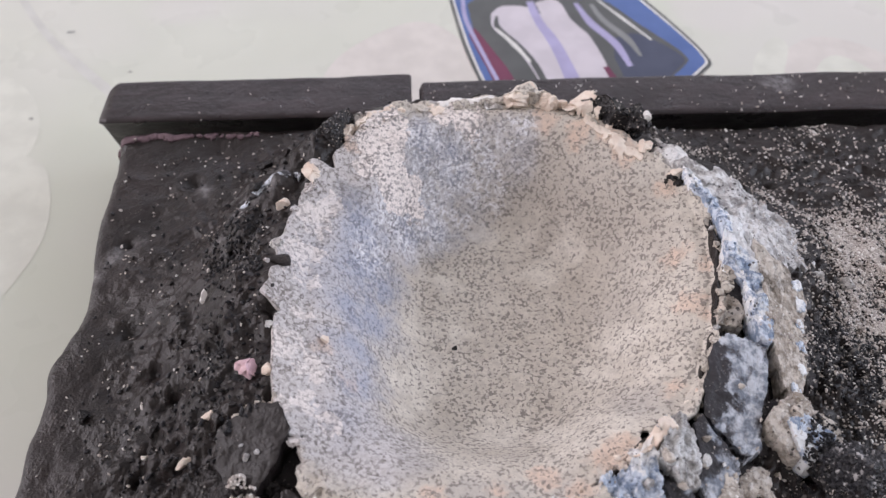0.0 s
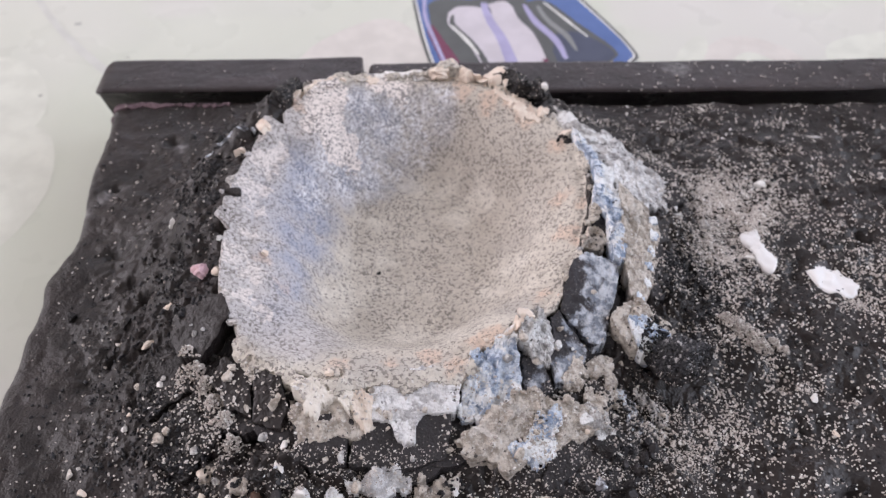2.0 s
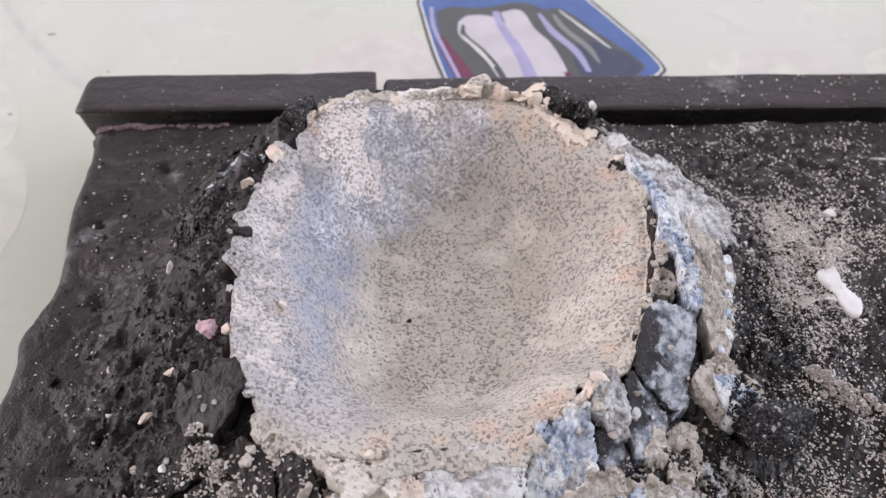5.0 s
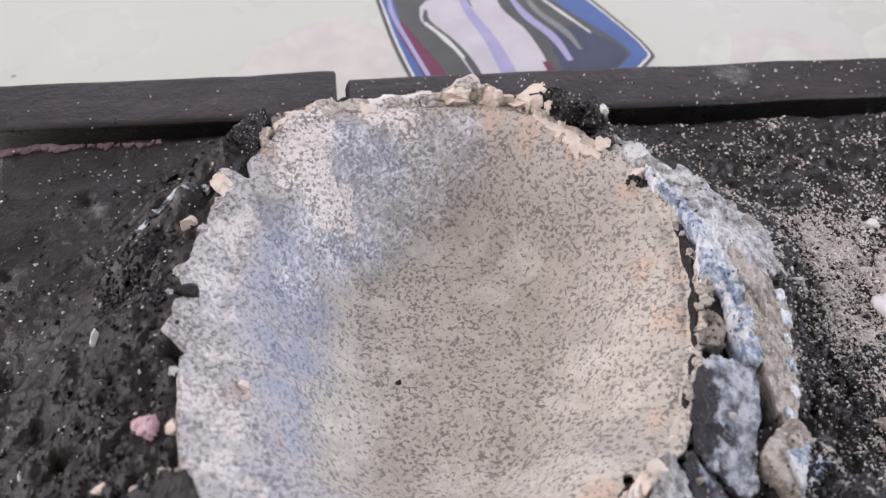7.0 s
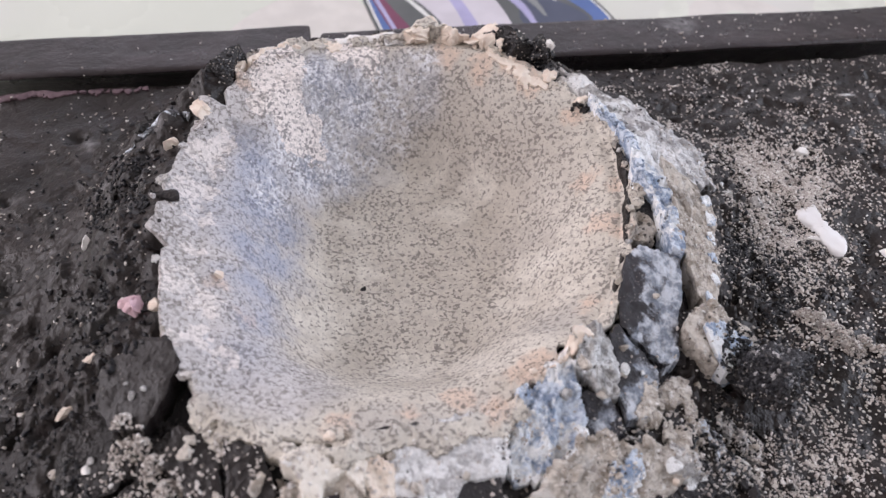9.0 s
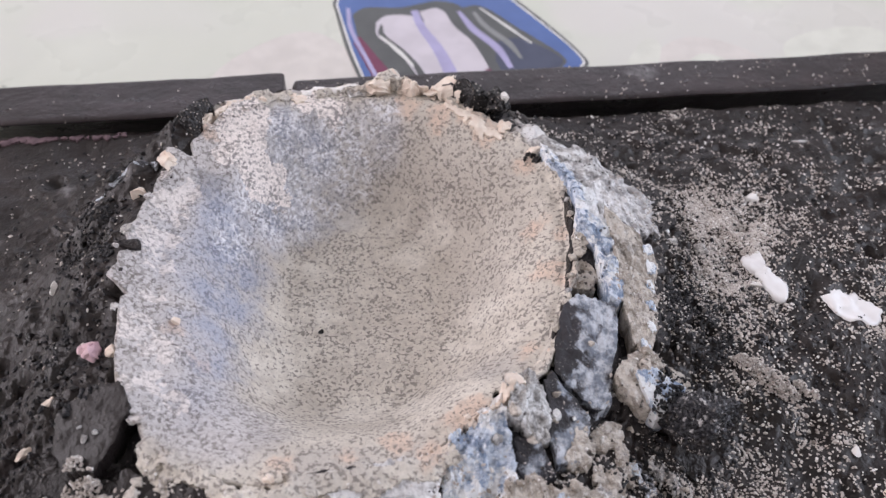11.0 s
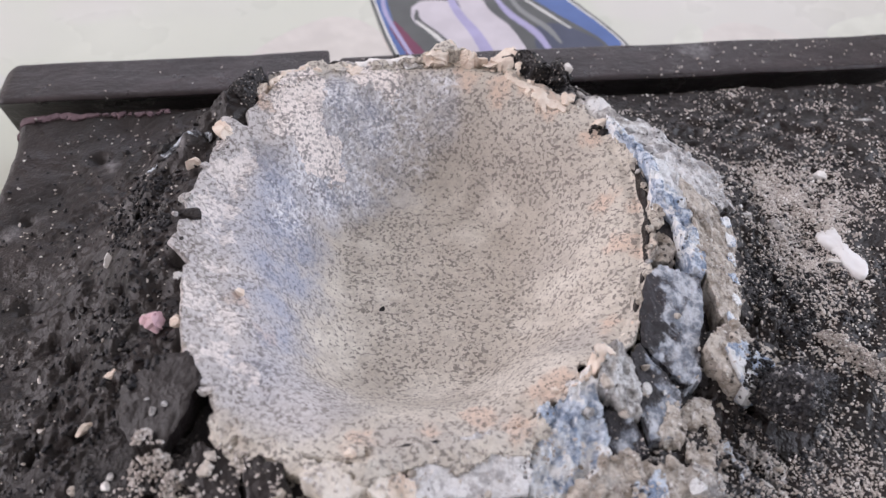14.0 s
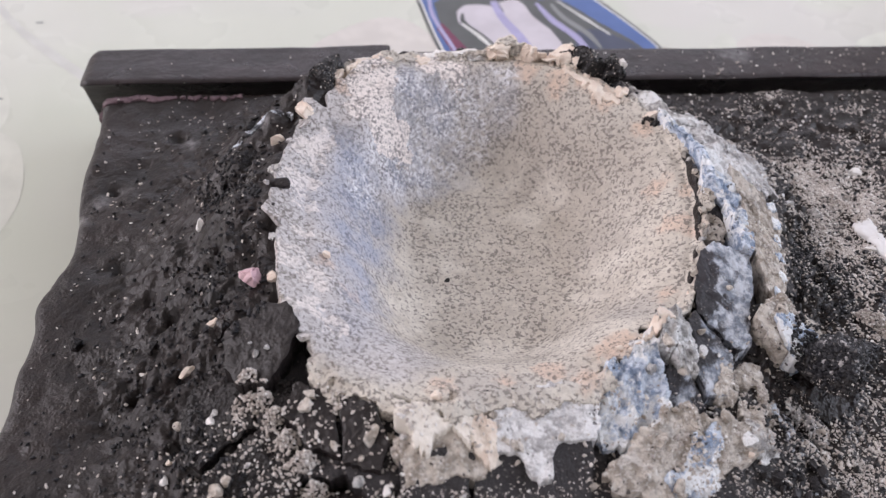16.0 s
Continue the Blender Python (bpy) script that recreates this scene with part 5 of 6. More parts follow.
crust(SAND_CRUST, [(-28, 37, 1.6), (-25.5, 37.6, 1.2)], 2107, 1.0, 1.4, 0.15, thing="dull tan crust fragment on black clay", spread=0.3)
crust(SAND_CRUST, [(44, 30.5, 1.4), (46, 30, 1.0)], 2108, 1.0, 1.2, 0.15, thing="small tan crust fragment in grit", spread=0.3)
crust(SAND_CRUST, [(-20, 33, 1.4), (-18, 32.4, 1.2)], 2109, 0.9, 1.4, 0.15, thing="dull tan crust fragment in grit", spread=0.3)
crust(GREY_CRUST, [(67, 56, 1.0), (68.6, 54.4, 1.6), (70.6, 53, 1.5), (72.4, 51.4, 1.2)], 2110, 0.9, 1.2, 0.2, thing="pale dusty streak of crust in grit", spread=0.3)

# crust and flakes on the blocks
torn(-14.0, 56.2, 15.2, 9.0, 1.3, 0.9, -20, 64, GRITTY, (0, 6), "clay_chip")
torn(5.0, 54.0, 14.1, 9.0, 1.4, 0.8, 3, 67, BROKEN, (4, 0), "clay_chip")
torn(11.6, 54.4, 13.4, 3.6, 1.8, 1.0, -4, 69, BROKEN, (0, 0), "clay_chip")
# added dark lump that stands in for a shaded notch in the west rim
rock(-29.2, 105.6, 19.4, 5.0, 2.6, 2.0, -14, 63, GRITTY, "clay_chip", (4, 4), 6, 0.1, fine=3)
crust(FROSTED, [(-37, 131.5, 2.2), (-33.5, 133, 2.0), (-41, 128.5, 1.6), (-30, 132.5, 1.4)], 2080, 0.15, 1.8, 0.12, "frosted grey dust on black clay", spread=0.4, bumpy=0.3)
rock(6.2, 99.6, -6.2, 1.3, 1.2, 0.8, 0, 610, GRITTY, "clay_speck", (0, 0), 5, 0.1, fine=2)
rock(-20.0, 89.0, 14.4, 2.2, 2.2, 0.9, 0, 611, PEACH, "flake", (0, 30), 5, 0.1, fine=2)

rock(76.0, 61.2, 9.2, 13, 13, 11, 30, 320, GRITTY, "clay_block", (-6, 8), 6, 0.05, "dark block covered with black grit", top=0.7)
torn(37.6, 62.0, 16.4, 5.5, 2.6, 1.4, 50, 445, WHITE, (14, -10), "flake")

# north rim: peach flakes and dark gritty lumps
rock(-20.2, 142.4, 20.6, 14, 10, 12, 40, 65, FLECKED, "clay_block", (0, 8), 11, 0.08, "black clay lump flecked with white", top=0.75)
rock(-24.5, 130.5, 19.8, 6, 7, 5, 30, 66, PEACH, "flake", (0, -20), 9, 0.14, "peach plaster flake")
def lump(x, y, z, lx, ly, lz, turn, seed, material, tilt=(0, 0), name="flake", label=""):
    return rock(x, y, z, lx, ly, lz, turn, seed, material, name, tilt, 8, 0.22, label, 4)


lump(-18, 142.5, 21.2, 9, 4.5, 3, 38, 671, PEACH, (6, 0))
lump(-12, 147.2, 21.2, 8, 4.0, 3, 28, 672, PLASTER, (6, 0))
lump(-6, 150.2, 20.6, 8, 3.6, 2.6, 20, 673, PALE, (8, 0))
lump(1, 152.8, 19.4, 8, 3.6, 3.4, 12, 674, PALE, (8, 0))
lump(8, 154.0, 18.4, 9, 4, 3.6, 4, 675, WHITE, (10, 0))
lump(14, 154.0, 18.2, 6, 4, 3.6, -6, 676, PLASTER, (12, 0))
rock(9, 156, 15.4, 14, 5, 7, 4, 68, BROKEN, "clay_block", (0, 0), 7, 0.06)
lump(19.5, 154.2, 18.6, 8, 4, 4.5, 6, 692, GREY_CRUST, (20, 0))
rock(18.5, 157, 15.8, 12, 4, 8, 8, 691, GRITTY, "clay_block", (0, 0), 7, 0.06)
lump(24.5, 154.0, 19.6, 11, 6, 8, 12, 70, PEACH, (18, 8), label="upright cream plaster flake")
lump(30.0, 153.6, 19.8, 8, 5.5, 8, -14, 71, PEACH, (20, -12), label="upright cream plaster flake")
lump(27.5, 150.6, 17.4, 14, 4, 3.0, 4, 72, PEACH, (20, 0))
lump(36.0, 150.4, 17.6, 7, 4, 3, -20, 73, PLASTER, (15, 10))
plate(38.6, 151.4, 20.6, 10, 4.8, 0.9, 34, 74, PEACH, "flake", (0.28, -0.35), 0.25, 0.4, 1.2, "leaf-like cream plaster flake")
rock(46.4, 148.6, 19.8, 18, 8, 10, -33, 731, FLECKED, "clay_block", (0, 4), 10, 0.1, "black lump flecked with white")
lump(51.6, 145.0, 20.0, 7.5, 7.0, 7.5, -38, 741, FLECKED, (0, 6), "clay_block")
rock(42.0, 150.6, 20.0, 9, 5, 5, -34, 733, FLECKED, "clay_block", (10, 0), 7, 0.14)
lump(53.0, 143.0, 23.0, 3.4, 2.6, 1.6, -36, 737, WHITE, (30, 20))
BLOCK_TOPS = surface_tree()
crust(PLASTER, rim_line(76, 126, 2, 0.4, 1.7), 2071, 0.3, 1.4, 0.05, "ragged plaster crest of the rim", spread=0.0, bridge=7, blur=2)
crust(PEACH, rim_line(60, 80, 2, 0.3, 1.1), 2072, 0.5, 1.0, 0.1, "cream plaster torn along the rim", spread=0.0, bridge=7, blur=2)
crust(PEACH, rim_line(44, 64, 2, -2.2, 1.3) + rim_line(48, 56, 2, -3.8, 0.9), 2073, 0.25, 0.9, -0.1, spread=0.0, bridge=3, blur=1)
crust(WHITE, rim_line(88, 104, 2, 1.0, 1.2), 2074, 0.6, 1.4, 0.15, spread=0.0, bridge=5)
crust(PEACH, rim_line(116, 130, 2, 0.6, 1.1), 2075, 0.6, 1.4, 0.15, spread=0.0, bridge=5)
plate(60, 134, 16.0, 16, 5, 2.2, -54, 76, GREY_CRUST, "crust_plate", (0, 0.3), 0.4, 1.6)
plate(66, 133, 13.0, 14, 7, 2.4, -54, 77, GREY_CRUST, "crust_plate", (0, -0.5), 0.3, 1.0)
torn(57.5, 130.5, 15.6, 3.6, 2.2, 1.0, -50, 78, GRITTY, (10, -10), "clay_chip")
torn(58.8, 128.8, 15.2, 2.6, 1.8, 1.0, 20, 781, GRITTY, (-10, -15), "clay_chip")
torn(56.2, 129.4, 14.6, 2.0, 1.6, 0.8, 70, 782, GRITTY, (0, -20), "clay_chip")

rng = random.Random(5)
for q in range(110):
    a = rng.uniform(-math.pi, math.pi)
    deg = math.degrees(a)
    edge, top = (float(v) for v in rim_at(np.array(a)))
    edge += rng.uniform(-1.2, 1.0)
    if abs(deg) > 145 and q % 5:
        continue
    north = 30 < deg < 160
    size = rng.uniform(1.4, 3.6) * (1.25 if north else 1.0)
    kinds = [PLASTER, PLASTER, PEACH, PEACH, PLASTER] if north else [PLASTER, PLASTER, PLASTER, GREY_CRUST, PEACH if -130 < deg < -40 else PLASTER]
    torn(CX + edge * math.cos(a), CY + edge * math.sin(a), top - 0.1 + rng.uniform(-0.4, 0.7), size, size * rng.uniform(0.6, 1.2), rng.uniform(0.5, 1.2), rng.uniform(0, 360), 900 + q,
         rng.choice(kinds), (rng.uniform(-25, 25), rng.uniform(-25, 25)))

# purple residue under the bar
crust(PURPLE, [(x, 169.6 + 0.5 * math.sin(0.5 * x), 1.7 - 0.022 * (x + 84)) for x in range(-83, -43, 2)], 2060, 0.7, 1.2, 0.0, "dull purple clay smear", spread=0.0, bridge=1)


# ---- loose things ----
SURFACE = surface_tree()


def surface_height(x, y):
    hit = SURFACE.ray_cast(Vector((x * MM, y * MM, 0.1)), Vector((0, 0, -1)))[0]
    return hit.z / MM if hit else float(ground_height(x, y))


def loose(x, y, lx, ly, lz, turn, seed, material, name, label, category, lift=0.25, tilt=(0, 0), cuts=7, rough=0.12, fine=3, group=""):
    z = surface_height(x, y) + lz * lift
    return rock(x, y, z, lx, ly, lz, turn, seed, material, name, tilt, cuts, rough, label, fine, category=category, group=group)


def drop(pieces, seed, label):
    """A flat blot of white paint made of overlapping rounds (x, y, width, length, turn), joined by one skin."""
    seg, rings = 56, 9
    x0 = sum(p[0] for p in pieces) / len(pieces)
    y0 = sum(p[1] for p in pieces) / len(pieces)
    a = np.linspace(0, 2 * math.pi, seg, endpoint=False)
    reach = np.zeros(seg)
    for d in np.arange(0.1, 14, 0.1):
        px, py = x0 + d * np.cos(a), y0 + d * np.sin(a)
        inside = np.zeros(seg, bool)
        for x, y, w, l, turn in pieces:
            c, s = math.cos(radians(turn)), math.sin(radians(turn))
            u, v = c * (px - x) + s * (py - y), -s * (px - x) + c * (py - y)
            inside |= (u / (w / 2)) ** 2 + (v / (l / 2)) ** 2 < 1
        reach = np.where(inside, d, reach)
    reach = (reach + np.roll(reach, 1) + np.roll(reach, -1)) / 3 * (1 + 0.22 * fbm(np.cos(a) * 5, np.sin(a) * 5, 2.2, seed, 4))
    f = np.linspace(0, 1, rings + 1)[1:]
    x, y = x0 + f[:, None] * reach * np.cos(a), y0 + f[:, None] * reach * np.sin(a)
    base = ground_height(x, y)
    base = 0.5 * base + 0.5 * base.mean()
    z = np.maximum(base, ground_height(x, y)) + 0.25 + 0.5 * np.sqrt(np.clip(1 - f[:, None] ** 4, 0, 1)) + 0.35 * fbm(x, y, 3, seed, 3)
    low = base - 1.2
    i = np.arange(rings * seg).reshape(rings, seg)
    j = np.roll(i, -1, axis=1)
    n = rings * seg
    quads = np.stack([i[:-1], i[1:], j[1:], j[:-1]], -1).reshape(-1, 4)
    faces = np.vstack([quads, quads[:, ::-1] + n, np.stack([i[-1], i[-1] + n, j[-1] + n, j[-1]], -1)]).tolist()
    faces += [tuple(int(q) for q in i[0]), tuple(int(q) + n for q in i[0][::-1])]
    verts = np.vstack([np.stack([x, y, z], -1).reshape(-1, 3), np.stack([x, y, low], -1).reshape(-1, 3)]) * MM
    return tagged(link_mesh("paint_blot", verts, faces, DROP), label, "paint blot", "white paint blots")


drop([(106.4, 104.2, 5.6, 5.0, 20), (107.8, 100.8, 3.8, 6, 20), (109.2, 97.0, 5.4, 6.5, 12)], 5, "elongated glossy white paint blot on black clay")
drop([(122.6, 92, 6.5, 7, 0), (125.8, 90.6, 8.5, 9, -20), (128.6, 89, 6.5, 7.5, -20)], 6, "rounded glossy white paint blot on black clay")

CRUMBS = "crumbs on the clay"
loose(116.6, 127.7, 4.2, 3.2, 2.2, 0, 101, WHITE, "plaster_crumb", "small off-white plaster crumb on sand", "crumb", group=CRUMBS)
loose(-46.9, 104.9, 2.6, 3.6, 2.6, 10, 102, WHITE, "plaster_crumb", "cream plaster crumb on black clay", "crumb", group=CRUMBS)
loose(-34.0, 81.3, 4.0, 4.4, 3.6, 0, 103, PINK, "plaster_crumb", "dusty pink crumb beside the crater's rim", "crumb", lift=0.7, rough=0.35, group=CRUMBS)
loose(-29.6, 80.6, 2.2, 2.8, 2.2, 0, 104, PEACH, "plaster_crumb", "small cream crumb at the rim", "crumb", lift=0.5, group=CRUMBS)
loose(-31.0, 124.0, 3.4, 3.0, 3.0, 30, 105, PEACH, "plaster_crumb", "peach plaster crumb beside the rim", "crumb", lift=0.4, group=CRUMBS)
loose(-45.0, 68.0, 4.6, 2.2, 1.8, 35, 106, PEACH, "plaster_crumb", "flat cream chip on black clay", "crumb", group=CRUMBS)
loose(-55, 72, 2.0, 1.6, 1.4, 0, 107, SAND_CRUST, "plaster_crumb", "small tan crumb on black clay", "crumb", group=CRUMBS)
loose(-40.5, 74.0, 3.0, 2.4, 2.0, 0, 108, PEACH, "plaster_crumb", "small cream crumb on black clay", "crumb", lift=0.6, group=CRUMBS)
loose(-38.0, 44.0, 3.4, 3.4, 2.6, 0, 109, SAND_CRUST, "plaster_crumb", "tan crumb on black clay", "crumb", group=CRUMBS)
loose(49.2, 25.0, 2.0, 8.0, 1.8, 6, 110, WHITE, "plaster_splinter", "narrow white plaster splinter on black clay", "splinter", rough=0.08)
loose(46.3, 20.0, 1.6, 2.2, 1.4, 20, 111, WHITE, "plaster_crumb", "tiny white plaster crumb", "crumb", group=CRUMBS)
loose(73.6, 18.6, 3.6, 3.0, 2.2, 40, 112, WHITE, "plaster_crumb", "white plaster crumb on black clay", "crumb", group=CRUMBS)
loose(-11.0, 35.5, 1.8, 3.4, 1.6, 40, 113, WHITE, "plaster_crumb", "narrow white plaster chip", "crumb", group=CRUMBS)
loose(-6.3, 30.0, 2.6, 2.0, 2.2, 0, 117, WHITE, "plaster_crumb", "tiny bright white crumb", "crumb", group=CRUMBS, lift=0.6)
loose(-15.5, 30.3, 3.6, 4.6, 3.4, 0, 121, BROWN, "clay_crumb", "brown clay crumb in grit", "crumb", group=CRUMBS)
loose(-11.3, 30.2, 3.6, 4.0, 3.0, 0, 122, BROKEN, "clay_crumb", "dark clay crumb in grit", "crumb", group=CRUMBS)
loose(37, 26, 5, 5, 4, 0, 123, BROKEN, "clay_crumb", "dark clay crumb in grit", "crumb", group=CRUMBS)
loose(39, 27.5, 3, 3, 3, 0, 124, PEACH, "plaster_crumb", "dull cream crumb in grit", "crumb", group=CRUMBS)
loose(60, 30.0, 2.4, 2.4, 2, 0, 125, WHITE, "plaster_crumb", "tiny pale plaster crumb on grit", "crumb", group=CRUMBS)
loose(88, 68.0, 2.6, 2.4, 2.2, 0, 126, WHITE, "plaster_crumb", "tiny white crumb on grit", "crumb", group=CRUMBS)
loose(140.5, 150.5, 7.0, 1.2, 1.0, -14, 127, GREY_CRUST, "plaster_splinter", "thin pale splinter on black clay", "splinter", rough=0.06)
loose(87, 107.0, 3.2, 2.6, 2.2, 30, 128, GREY_CRUST, "crust_fragment", "small whitish crust crumb", "crust fragment", lift=0.5)
loose(94.5, 106.0, 4.6, 2.6, 2.6, -40, 129, GREY_CRUST, "crust_fragment", "small whitish crust crumb", "crust fragment", lift=0.4)
loose(105.0, 97.2, 3.2, 1.6, 1.4, -30, 130, WHITE, "plaster_crumb", "tiny white chip beside a paint blot", "crumb", group=CRUMBS)
rng = random.Random(41)
for k in range(130):
    x, y = rng.uniform(-24, 72), rng.uniform(16, 36)
    y += 8 * max(0.0, (x - 34) / 30)
    size = 0.8 + 2.6 * rng.random() ** 2.2
    if any(math.hypot(x - fx, y - fy) < 4.6 for fx, fy in ((8, 33), (11, 33.5), (1, 28.5), (-6.4, 29.4), (13.6, 24), (22, 26), (20.5, 32.3), (49, 25), (28, 36), (33, 35), (38, 34), (42, 35), (46, 38), (30, 39))):
        continue
    kind = rng.choice([BROKEN, BROKEN, EJECTA, EJECTA, EJECTA, GRITTY, GRITTY, FROSTED])
    loose(x, y, size * rng.uniform(1, 1.5), size, size * 0.8, rng.uniform(0, 180), 2300 + k, kind, "clay_crumb", "dusty lump of dark clay at the mound's foot", "crumb", 0.3, (rng.uniform(-20, 20), rng.uniform(-20, 20)), 8, 0.14, 3, "dusty clay lumps")


rng = random.Random(63)
for k in range(150):
    a = radians(rng.uniform(-148, -30))
    r = float(rim_at(np.array(a))[0]) + 3.0 + 22 * rng.random()
    x, y = CX + r * math.cos(a), CY + r * math.sin(a)
    size = 0.8 + 1.9 * rng.random() ** 1.8
    kind, name = rng.choice([(EJECTA, "clay_crumb"), (EJECTA, "clay_crumb"), (GRITTY, "clay_crumb"), (SAND_CRUST, "crust_crumb"), (SAND_CRUST, "crust_crumb"), (GREY_CRUST, "crust_crumb")])
    if kind in (EJECTA, GRITTY):
        continue
    loose(x, y, size * rng.uniform(1, 1.5), size, size * 0.8, rng.uniform(0, 180), 2600 + k, kind, name, "small broken crumb lying on the ejecta", "crumb", 0.3, (rng.uniform(-20, 20), rng.uniform(-20, 20)), 8, 0.16, 2, "crumbs on the ejecta")


def clod(x, y, size, seed, label="crumbly clod of pale sand grains"):
    """A little heap of sand grains stuck together."""
    gen = random.Random(seed)
    bm = bmesh.new()
    base = surface_height(x, y)
    for q in range(int(40 * size)):
        a, r = gen.uniform(0, 6.28), size / 2 * gen.random() ** 0.6
        px, py = r * math.cos(a) * 1.25, r * math.sin(a)
        h = surface_height(x + px, y + py) - base + 0.75 * size * max(0.0, 1 - (2 * r / size) ** 2) * gen.random() ** 0.6 + 0.15
        g = gen.uniform(0.35, 0.65)
        m = pose(px, py, h, gen.uniform(0, 90), gen.uniform(0, 90), gen.uniform(0, 180)) @ Matrix.Diagonal((1.3 * g, 0.9 * g, 0.8 * g, 1))
        bmesh.ops.create_icosphere(bm, subdivisions=1, radius=0.55, matrix=m)
    bmesh.ops.scale(bm, vec=(MM, MM, MM), verts=bm.verts)
    ob = part("sand_clod", bm, SAND, smooth=False)
    ob.location = (x * MM, y * MM, base * MM)
    return tagged(ob, label, "sand clod", "sand clods")


for x, y, size in ((93.5, 77.5, 3.5), (95.5, 76, 4), (97.5, 73.8, 4), (99.5, 71.4, 4.5), (101.5, 69.8, 4), (104.5, 71.5, 3), (106, 69, 2.5)):
    clod(x, y, size, int(x * 7 + y))
for x, y, size in ((-33, 59.5, 3), (-31, 57, 3.5), (-28.5, 53.5, 3.5), (-26, 50, 3.5), (-23.5, 46, 3.5), (-21.5, 42, 3)):
    clod(x, y, size, int(90 + x * 7 + y))

rng = random.Random(77)
for k in range(46):
    x, y = rng.uniform(-70, 150), rng.uniform(6, 60)
    if math.hypot(x - CX, y - CY) < 66:
        continue
    size = rng.uniform(1.0, 2.2)
    loose(x, y, size * rng.uniform(1, 1.6), size, size * 0.7, rng.uniform(0, 180), 200 + k, rng.choice([WHITE, PEACH, SAND_CRUST, SAND_CRUST]), "plaster_crumb", "tiny pale plaster crumb on black clay", "crumb", fine=2, group=CRUMBS)
for k in range(200):
    a = rng.uniform(math.pi * 0.75, math.pi * 1.86)
    r = 58 + 34 * rng.random() ** 1.3
    x, y = CX + r * math.cos(a), CY + r * math.sin(a)
    if x < -40 and k % 3 or r - 50 < 34 and -2.6 < math.atan2(y - CY, x - CX) < 0.7:
        continue
    size = 0.9 + 2.6 * rng.random() ** 2
    loose(x, y, size * rng.uniform(1, 1.5), size, size * 0.9, rng.uniform(0, 180), 300 + k, rng.choice([CLAY, GRITTY, GRITTY]), "clay_crumb", "small crumb of black clay", "crumb", fine=2, group="black clay crumbs")

# ---- sand and grit ----
def blob(x, y, cx, cy, w):
    return np.exp(-((x - cx) ** 2 + (y - cy) ** 2) / (w * w))


GROUND_COVER = surface_tree()


def grains(name, count, dense, size, material, label, seed, area):
    """Loose grains scattered by a density; each is a small pebble."""
    ico = bmesh.new()
    bmesh.ops.create_icosphere(ico, subdivisions=1, radius=0.5)
    shape = np.array([v.co[:] for v in ico.verts])
    tris = np.array([[v.index for v in f.verts] for f in ico.faces])
    ico.free()
    gen = np.random.RandomState(seed)
    places = []
    while len(places) < count:
        x, y = gen.uniform(area[0], area[1], 40000), gen.uniform(area[2], area[3], 40000)
        take = gen.rand(40000) < dense(x, y)
        for px, py in zip(x[take], y[take]):
            hit = GROUND_COVER.ray_cast(Vector((px * MM, py * MM, 0.1)), Vector((0, 0, -1)))[0]
            if hit and hit.z > -9 * MM:
                places.append((px, py, hit.z / MM))
    p = np.array(places[:count])
    s = size * np.minimum(np.exp(gen.normal(0, 0.28, count)), 1.9)
    turn, tilt = gen.uniform(0, math.pi, count), gen.uniform(-0.5, 0.5, count)
    v = shape[None] * (1 + 0.25 * gen.uniform(-1, 1, (count, 12, 1))) * np.array([1.35, 0.85, 0.75]) * s[:, None, None]
    c, q = np.cos(turn)[:, None], np.sin(turn)[:, None]
    x = c * v[..., 0] - q * v[..., 1] + p[:, :1]
    y = q * v[..., 0] + c * v[..., 1] + p[:, 1:2]
    z = v[..., 2] + tilt[:, None] * v[..., 0] + p[:, 2:] + 0.22 * s[:, None]
    faces = (tris[None] + 12 * np.arange(count)[:, None, None]).reshape(-1, 3)
    ob = link_mesh(name, np.stack([x, y, z], -1).reshape(-1, 3) * MM, faces.tolist(), material, smooth=False)
    return tagged(ob, label, "sand", kind="stuff")


def rim_gap(x, y):
    """How far a place lies outside the rim, in mm, and its bearing."""
    a = np.arctan2(y - CY, x - CX)
    return np.hypot(x - CX, y - CY) - rim_at(a)[0], a


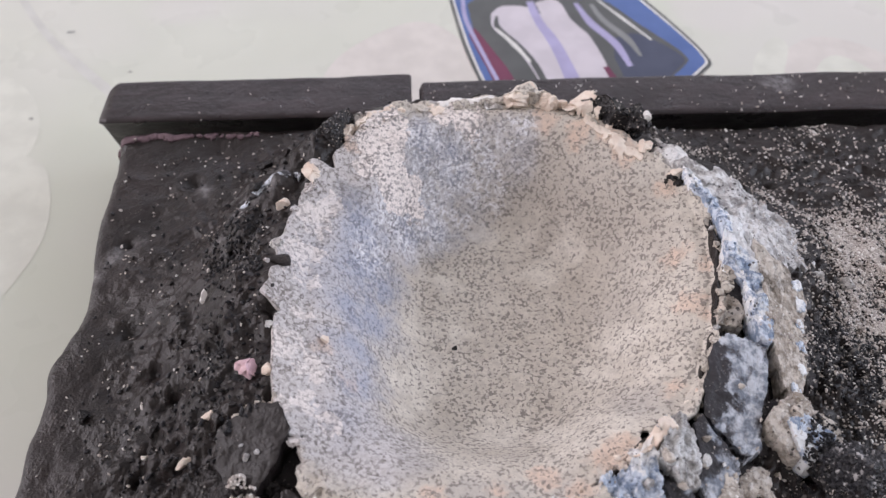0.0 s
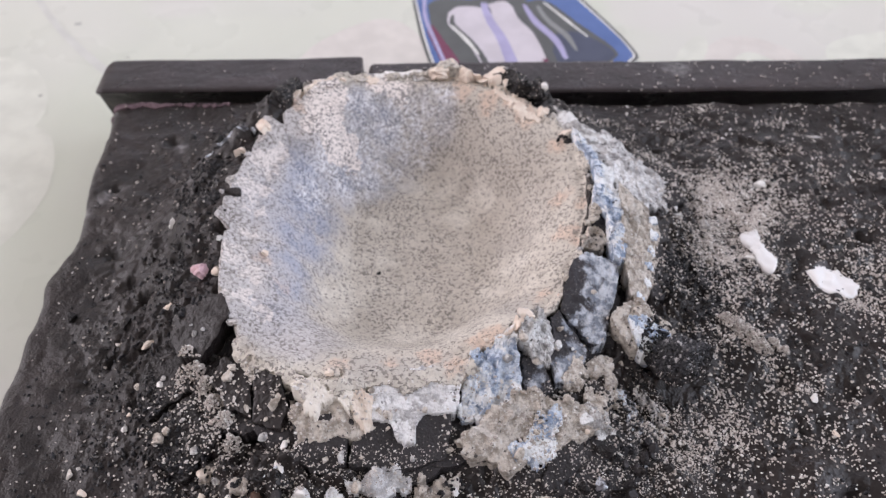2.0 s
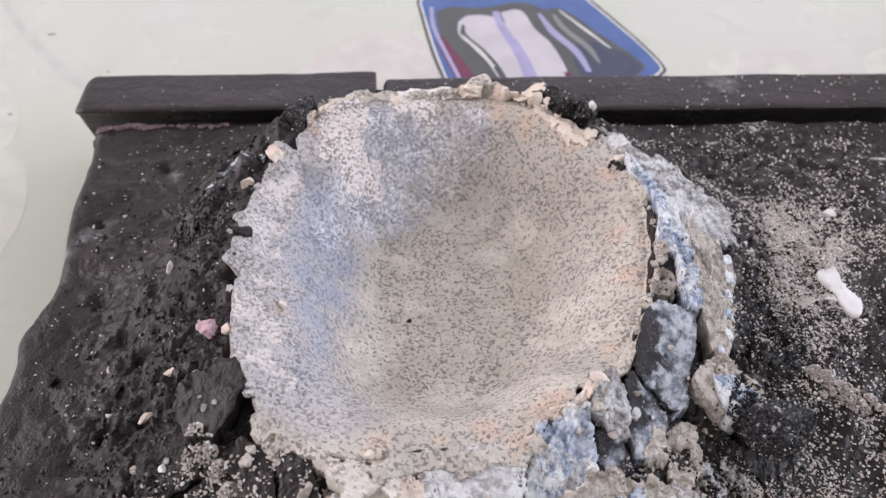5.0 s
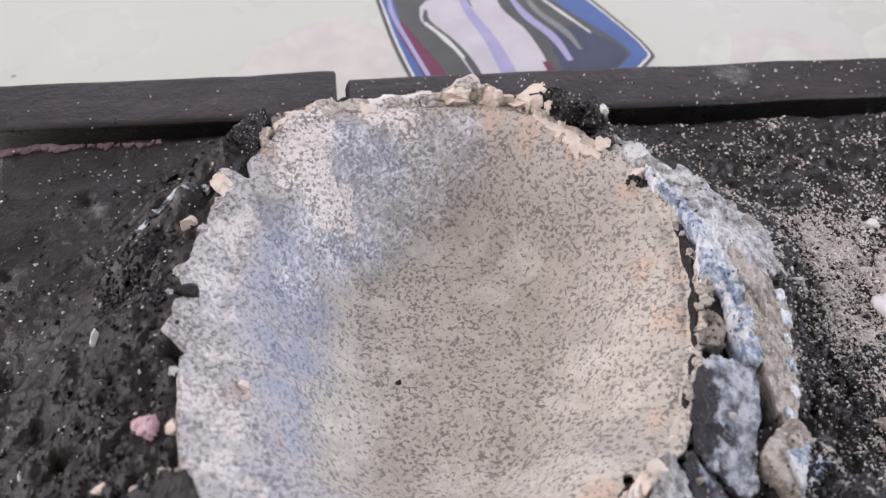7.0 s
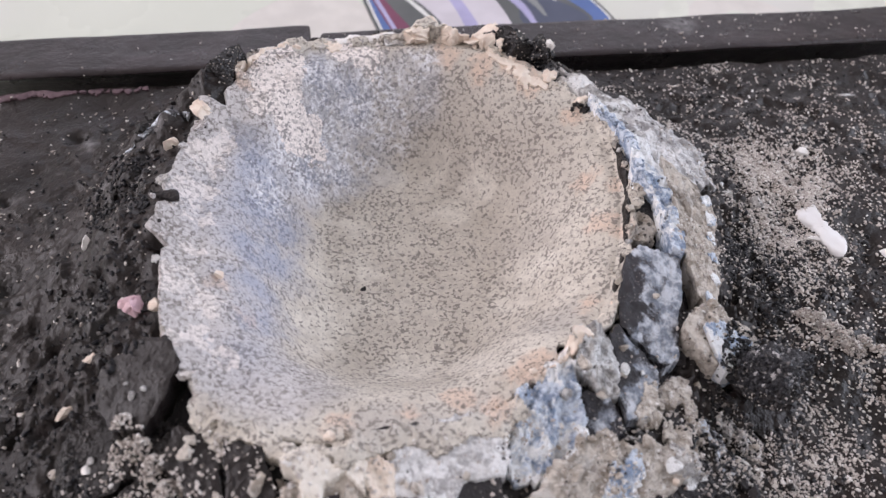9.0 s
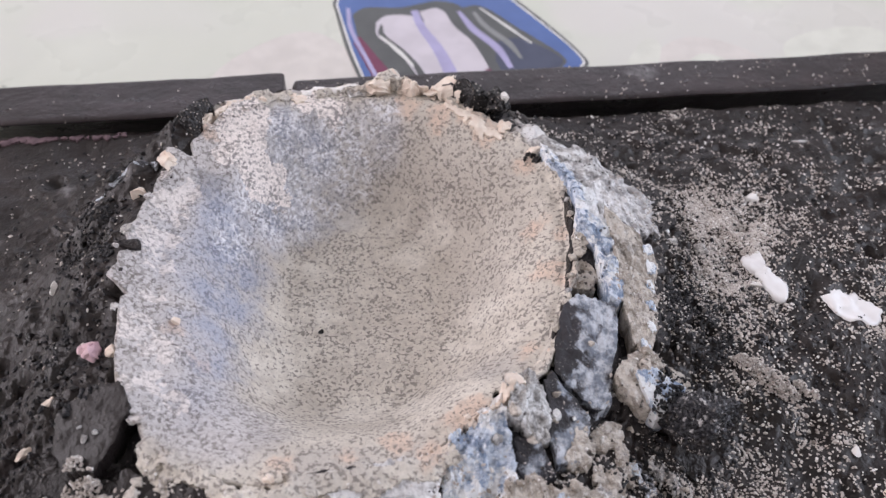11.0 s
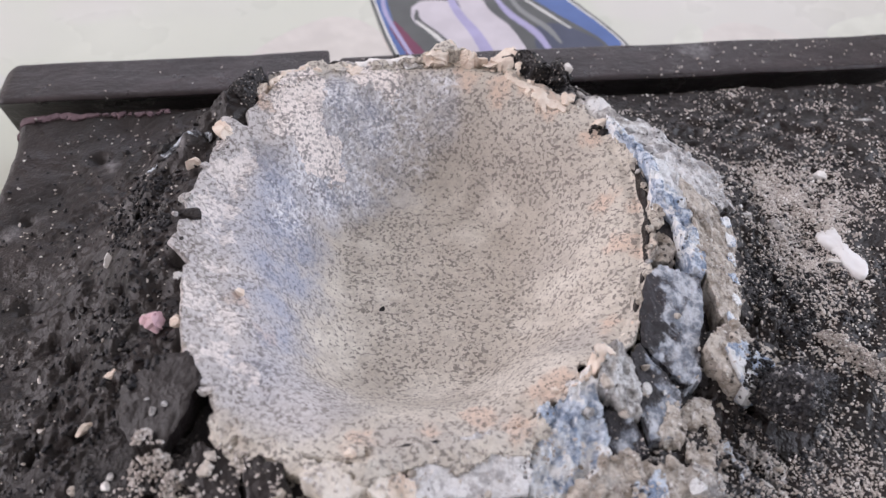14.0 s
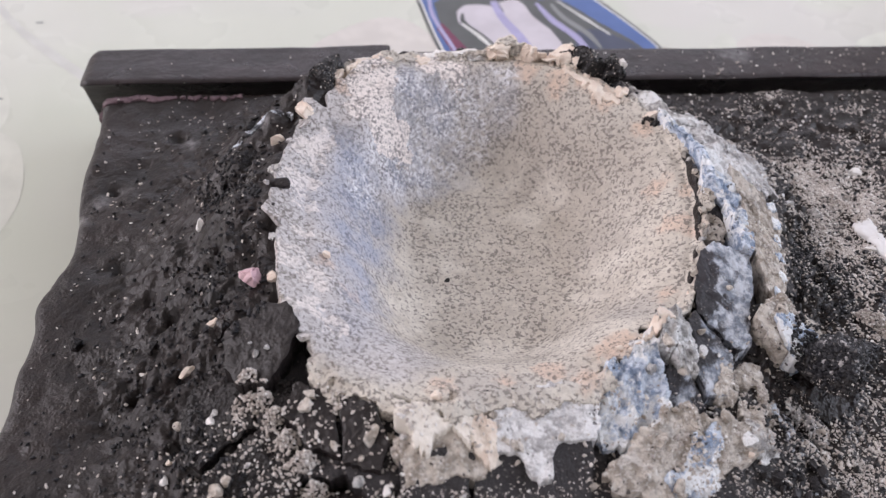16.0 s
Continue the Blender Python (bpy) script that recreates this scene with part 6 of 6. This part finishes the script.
def sand_density(x, y):
    gap, a = rim_gap(x, y)
    d = 1.6 * blob(x, y, 104, 117, 10) + 1.5 * blob(x, y, 97, 98, 9) + 0.16 * blob(x, y, 112, 124, 26) + 0.12 * blob(x, y, 92, 82, 13) + 0.12 * blob(x, y, 100, 72, 10)
    d = d + 0.08 * blob(x, y, -24, 46, 13) + 0.09 * blob(x, y, -5, 31, 20) + 0.06 * blob(x, y, 78, 45, 24) + 0.35 * blob(x, y, 78, 50, 8) + 0.09 * blob(x, y, 100, 58, 22) + 0.35 * blob(x, y, 135, 90, 12) + 0.45 * blob(x, y, -27, 17, 9)
    d = d + 0.8 * blob(x, y, -33.5, 57, 2.4) + 0.9 * blob(x, y, -30, 54, 2.6) + 0.9 * blob(x, y, -27, 50, 2.6) + 0.8 * blob(x, y, -24.5, 46, 2.6) + 0.5 * blob(x, y, -22, 41, 3)
    d = d + 0.15 * blob(x, y, 57, 58, 6) + 0.2 * blob(x, y, 69, 70, 5) + 0.2 * blob(x, y, 72, 86, 5) + 0.2 * blob(x, y, -9.8, 46.3, 3)
    d = d + np.where(x > 45, np.where(y > 142, 0.04, 0.06), np.where(y < 55, 0.095 * np.clip((x + 70) / 40, 0.1, 1), np.where((x > -72) & (x < -33), 0.008, 0.003)))
    d = d - np.where((gap < 19) & south_east_of(a) & (y > 58), 0.07, 0.0)
    d = d - 0.9 * blob(x, y, 76.8, 61.8, 6.5) - 0.14 * blob(x, y, 15, 41, 8) - 0.07 * blob(x, y, 0, 38, 6) - 0.25 * blob(x, y, 55, 78, 6) - 0.2 * blob(x, y, -34, 66, 9)
    d = d * (0.15 + 2.2 * value_noise(x / 6, y / 6, 5) ** 3 + 0.5 * value_noise(x / 1.8, y / 1.8, 6) ** 2)
    d = np.where((gap > 2) & (x > left_edge(y) + 3), d, 0.0)
    return np.where(y > 169, np.where(x < 0, 0.001, 0.006), d)


def south_east_of(a):
    deg = np.degrees(a)
    return (deg > -150) & (deg < 40)


def grit_density(x, y):
    gap, a = rim_gap(x, y)
    ring = np.clip(5.0 * blob(x, y, 76.4, 61.0, 4.6) - 1.2, 0, None) + 0.35 * blob(x, y, 85, 84, 6)
    d = 0.55 * blob(x, y, 86, 90, 8) + 0.8 * blob(x, y, 76, 62, 8) + 0.03 * blob(x, y, -37, 102, 12) + 0.28 * blob(x, y, -41, 121, 5) + 0.22 * blob(x, y, -43, 114, 6) + 0.2 * blob(x, y, -38, 107, 5) + 0.12 * blob(x, y, -44, 90, 7) + 0.3 * blob(x, y, -26, 56, 24) + 0.45 * blob(x, y, 36, 30, 28) + 0.1 * blob(x, y, 93, 88, 20) + np.where(x < -35, 0.008, 0.02)
    d = d - 1.2 * blob(x, y, 37, 39, 9) - 1.0 * blob(x, y, 49, 45, 7) - 0.6 * blob(x, y, 8, 34, 6) - 0.6 * blob(x, y, 14, 25, 5) - 0.6 * blob(x, y, -2, 30, 5) - 0.5 * blob(x, y, 18, 33, 4)
    d = np.where((gap < 20) & (south_east(a) > 0.2), ring, d) * (0.3 + value_noise(x / 6, y / 6, 8))
    return np.where((gap > 2) & (x > left_edge(y) + 3) & (y < 168), d, 0.0)


grains("sand_grains", 24000, sand_density, 0.46, SAND, "loose pale tan sand grains scattered over black clay", 3, (-86, 190, -5, 187))
grains("black_grit", 9800, grit_density, 0.62, GRIT, "loose fine black grit on the clay", 4, (-80, 170, -5, 168))
grains("fine_grit", 1300, lambda x, y: 3.0 * blob(x, y, 76.4, 61.0, 4.8) - 0.7, 0.62, GLINT, "heap of fine black grit on a clay block", 7, (66, 88, 55, 75))
grains("fine_sand", 15500, lambda x, y: np.where(rim_gap(x, y)[0] > 14, (0.9 * blob(x, y, 104, 118, 8) + 0.9 * blob(x, y, 98, 98, 8) + 0.08 * blob(x, y, 95, 84, 6) + 0.25 * blob(x, y, -27, 50, 5) + 0.16 * blob(x, y, 8, 24, 24) + 0.14 * blob(x, y, 58, 36, 18) + 0.3 * blob(x, y, 78, 49, 9)) * (0.2 + 1.6 * value_noise(x / 4, y / 4, 15) ** 2), 0.0), 0.27, SAND, "fine tan sand heaped on black clay", 9, (-40, 130, 0, 140))
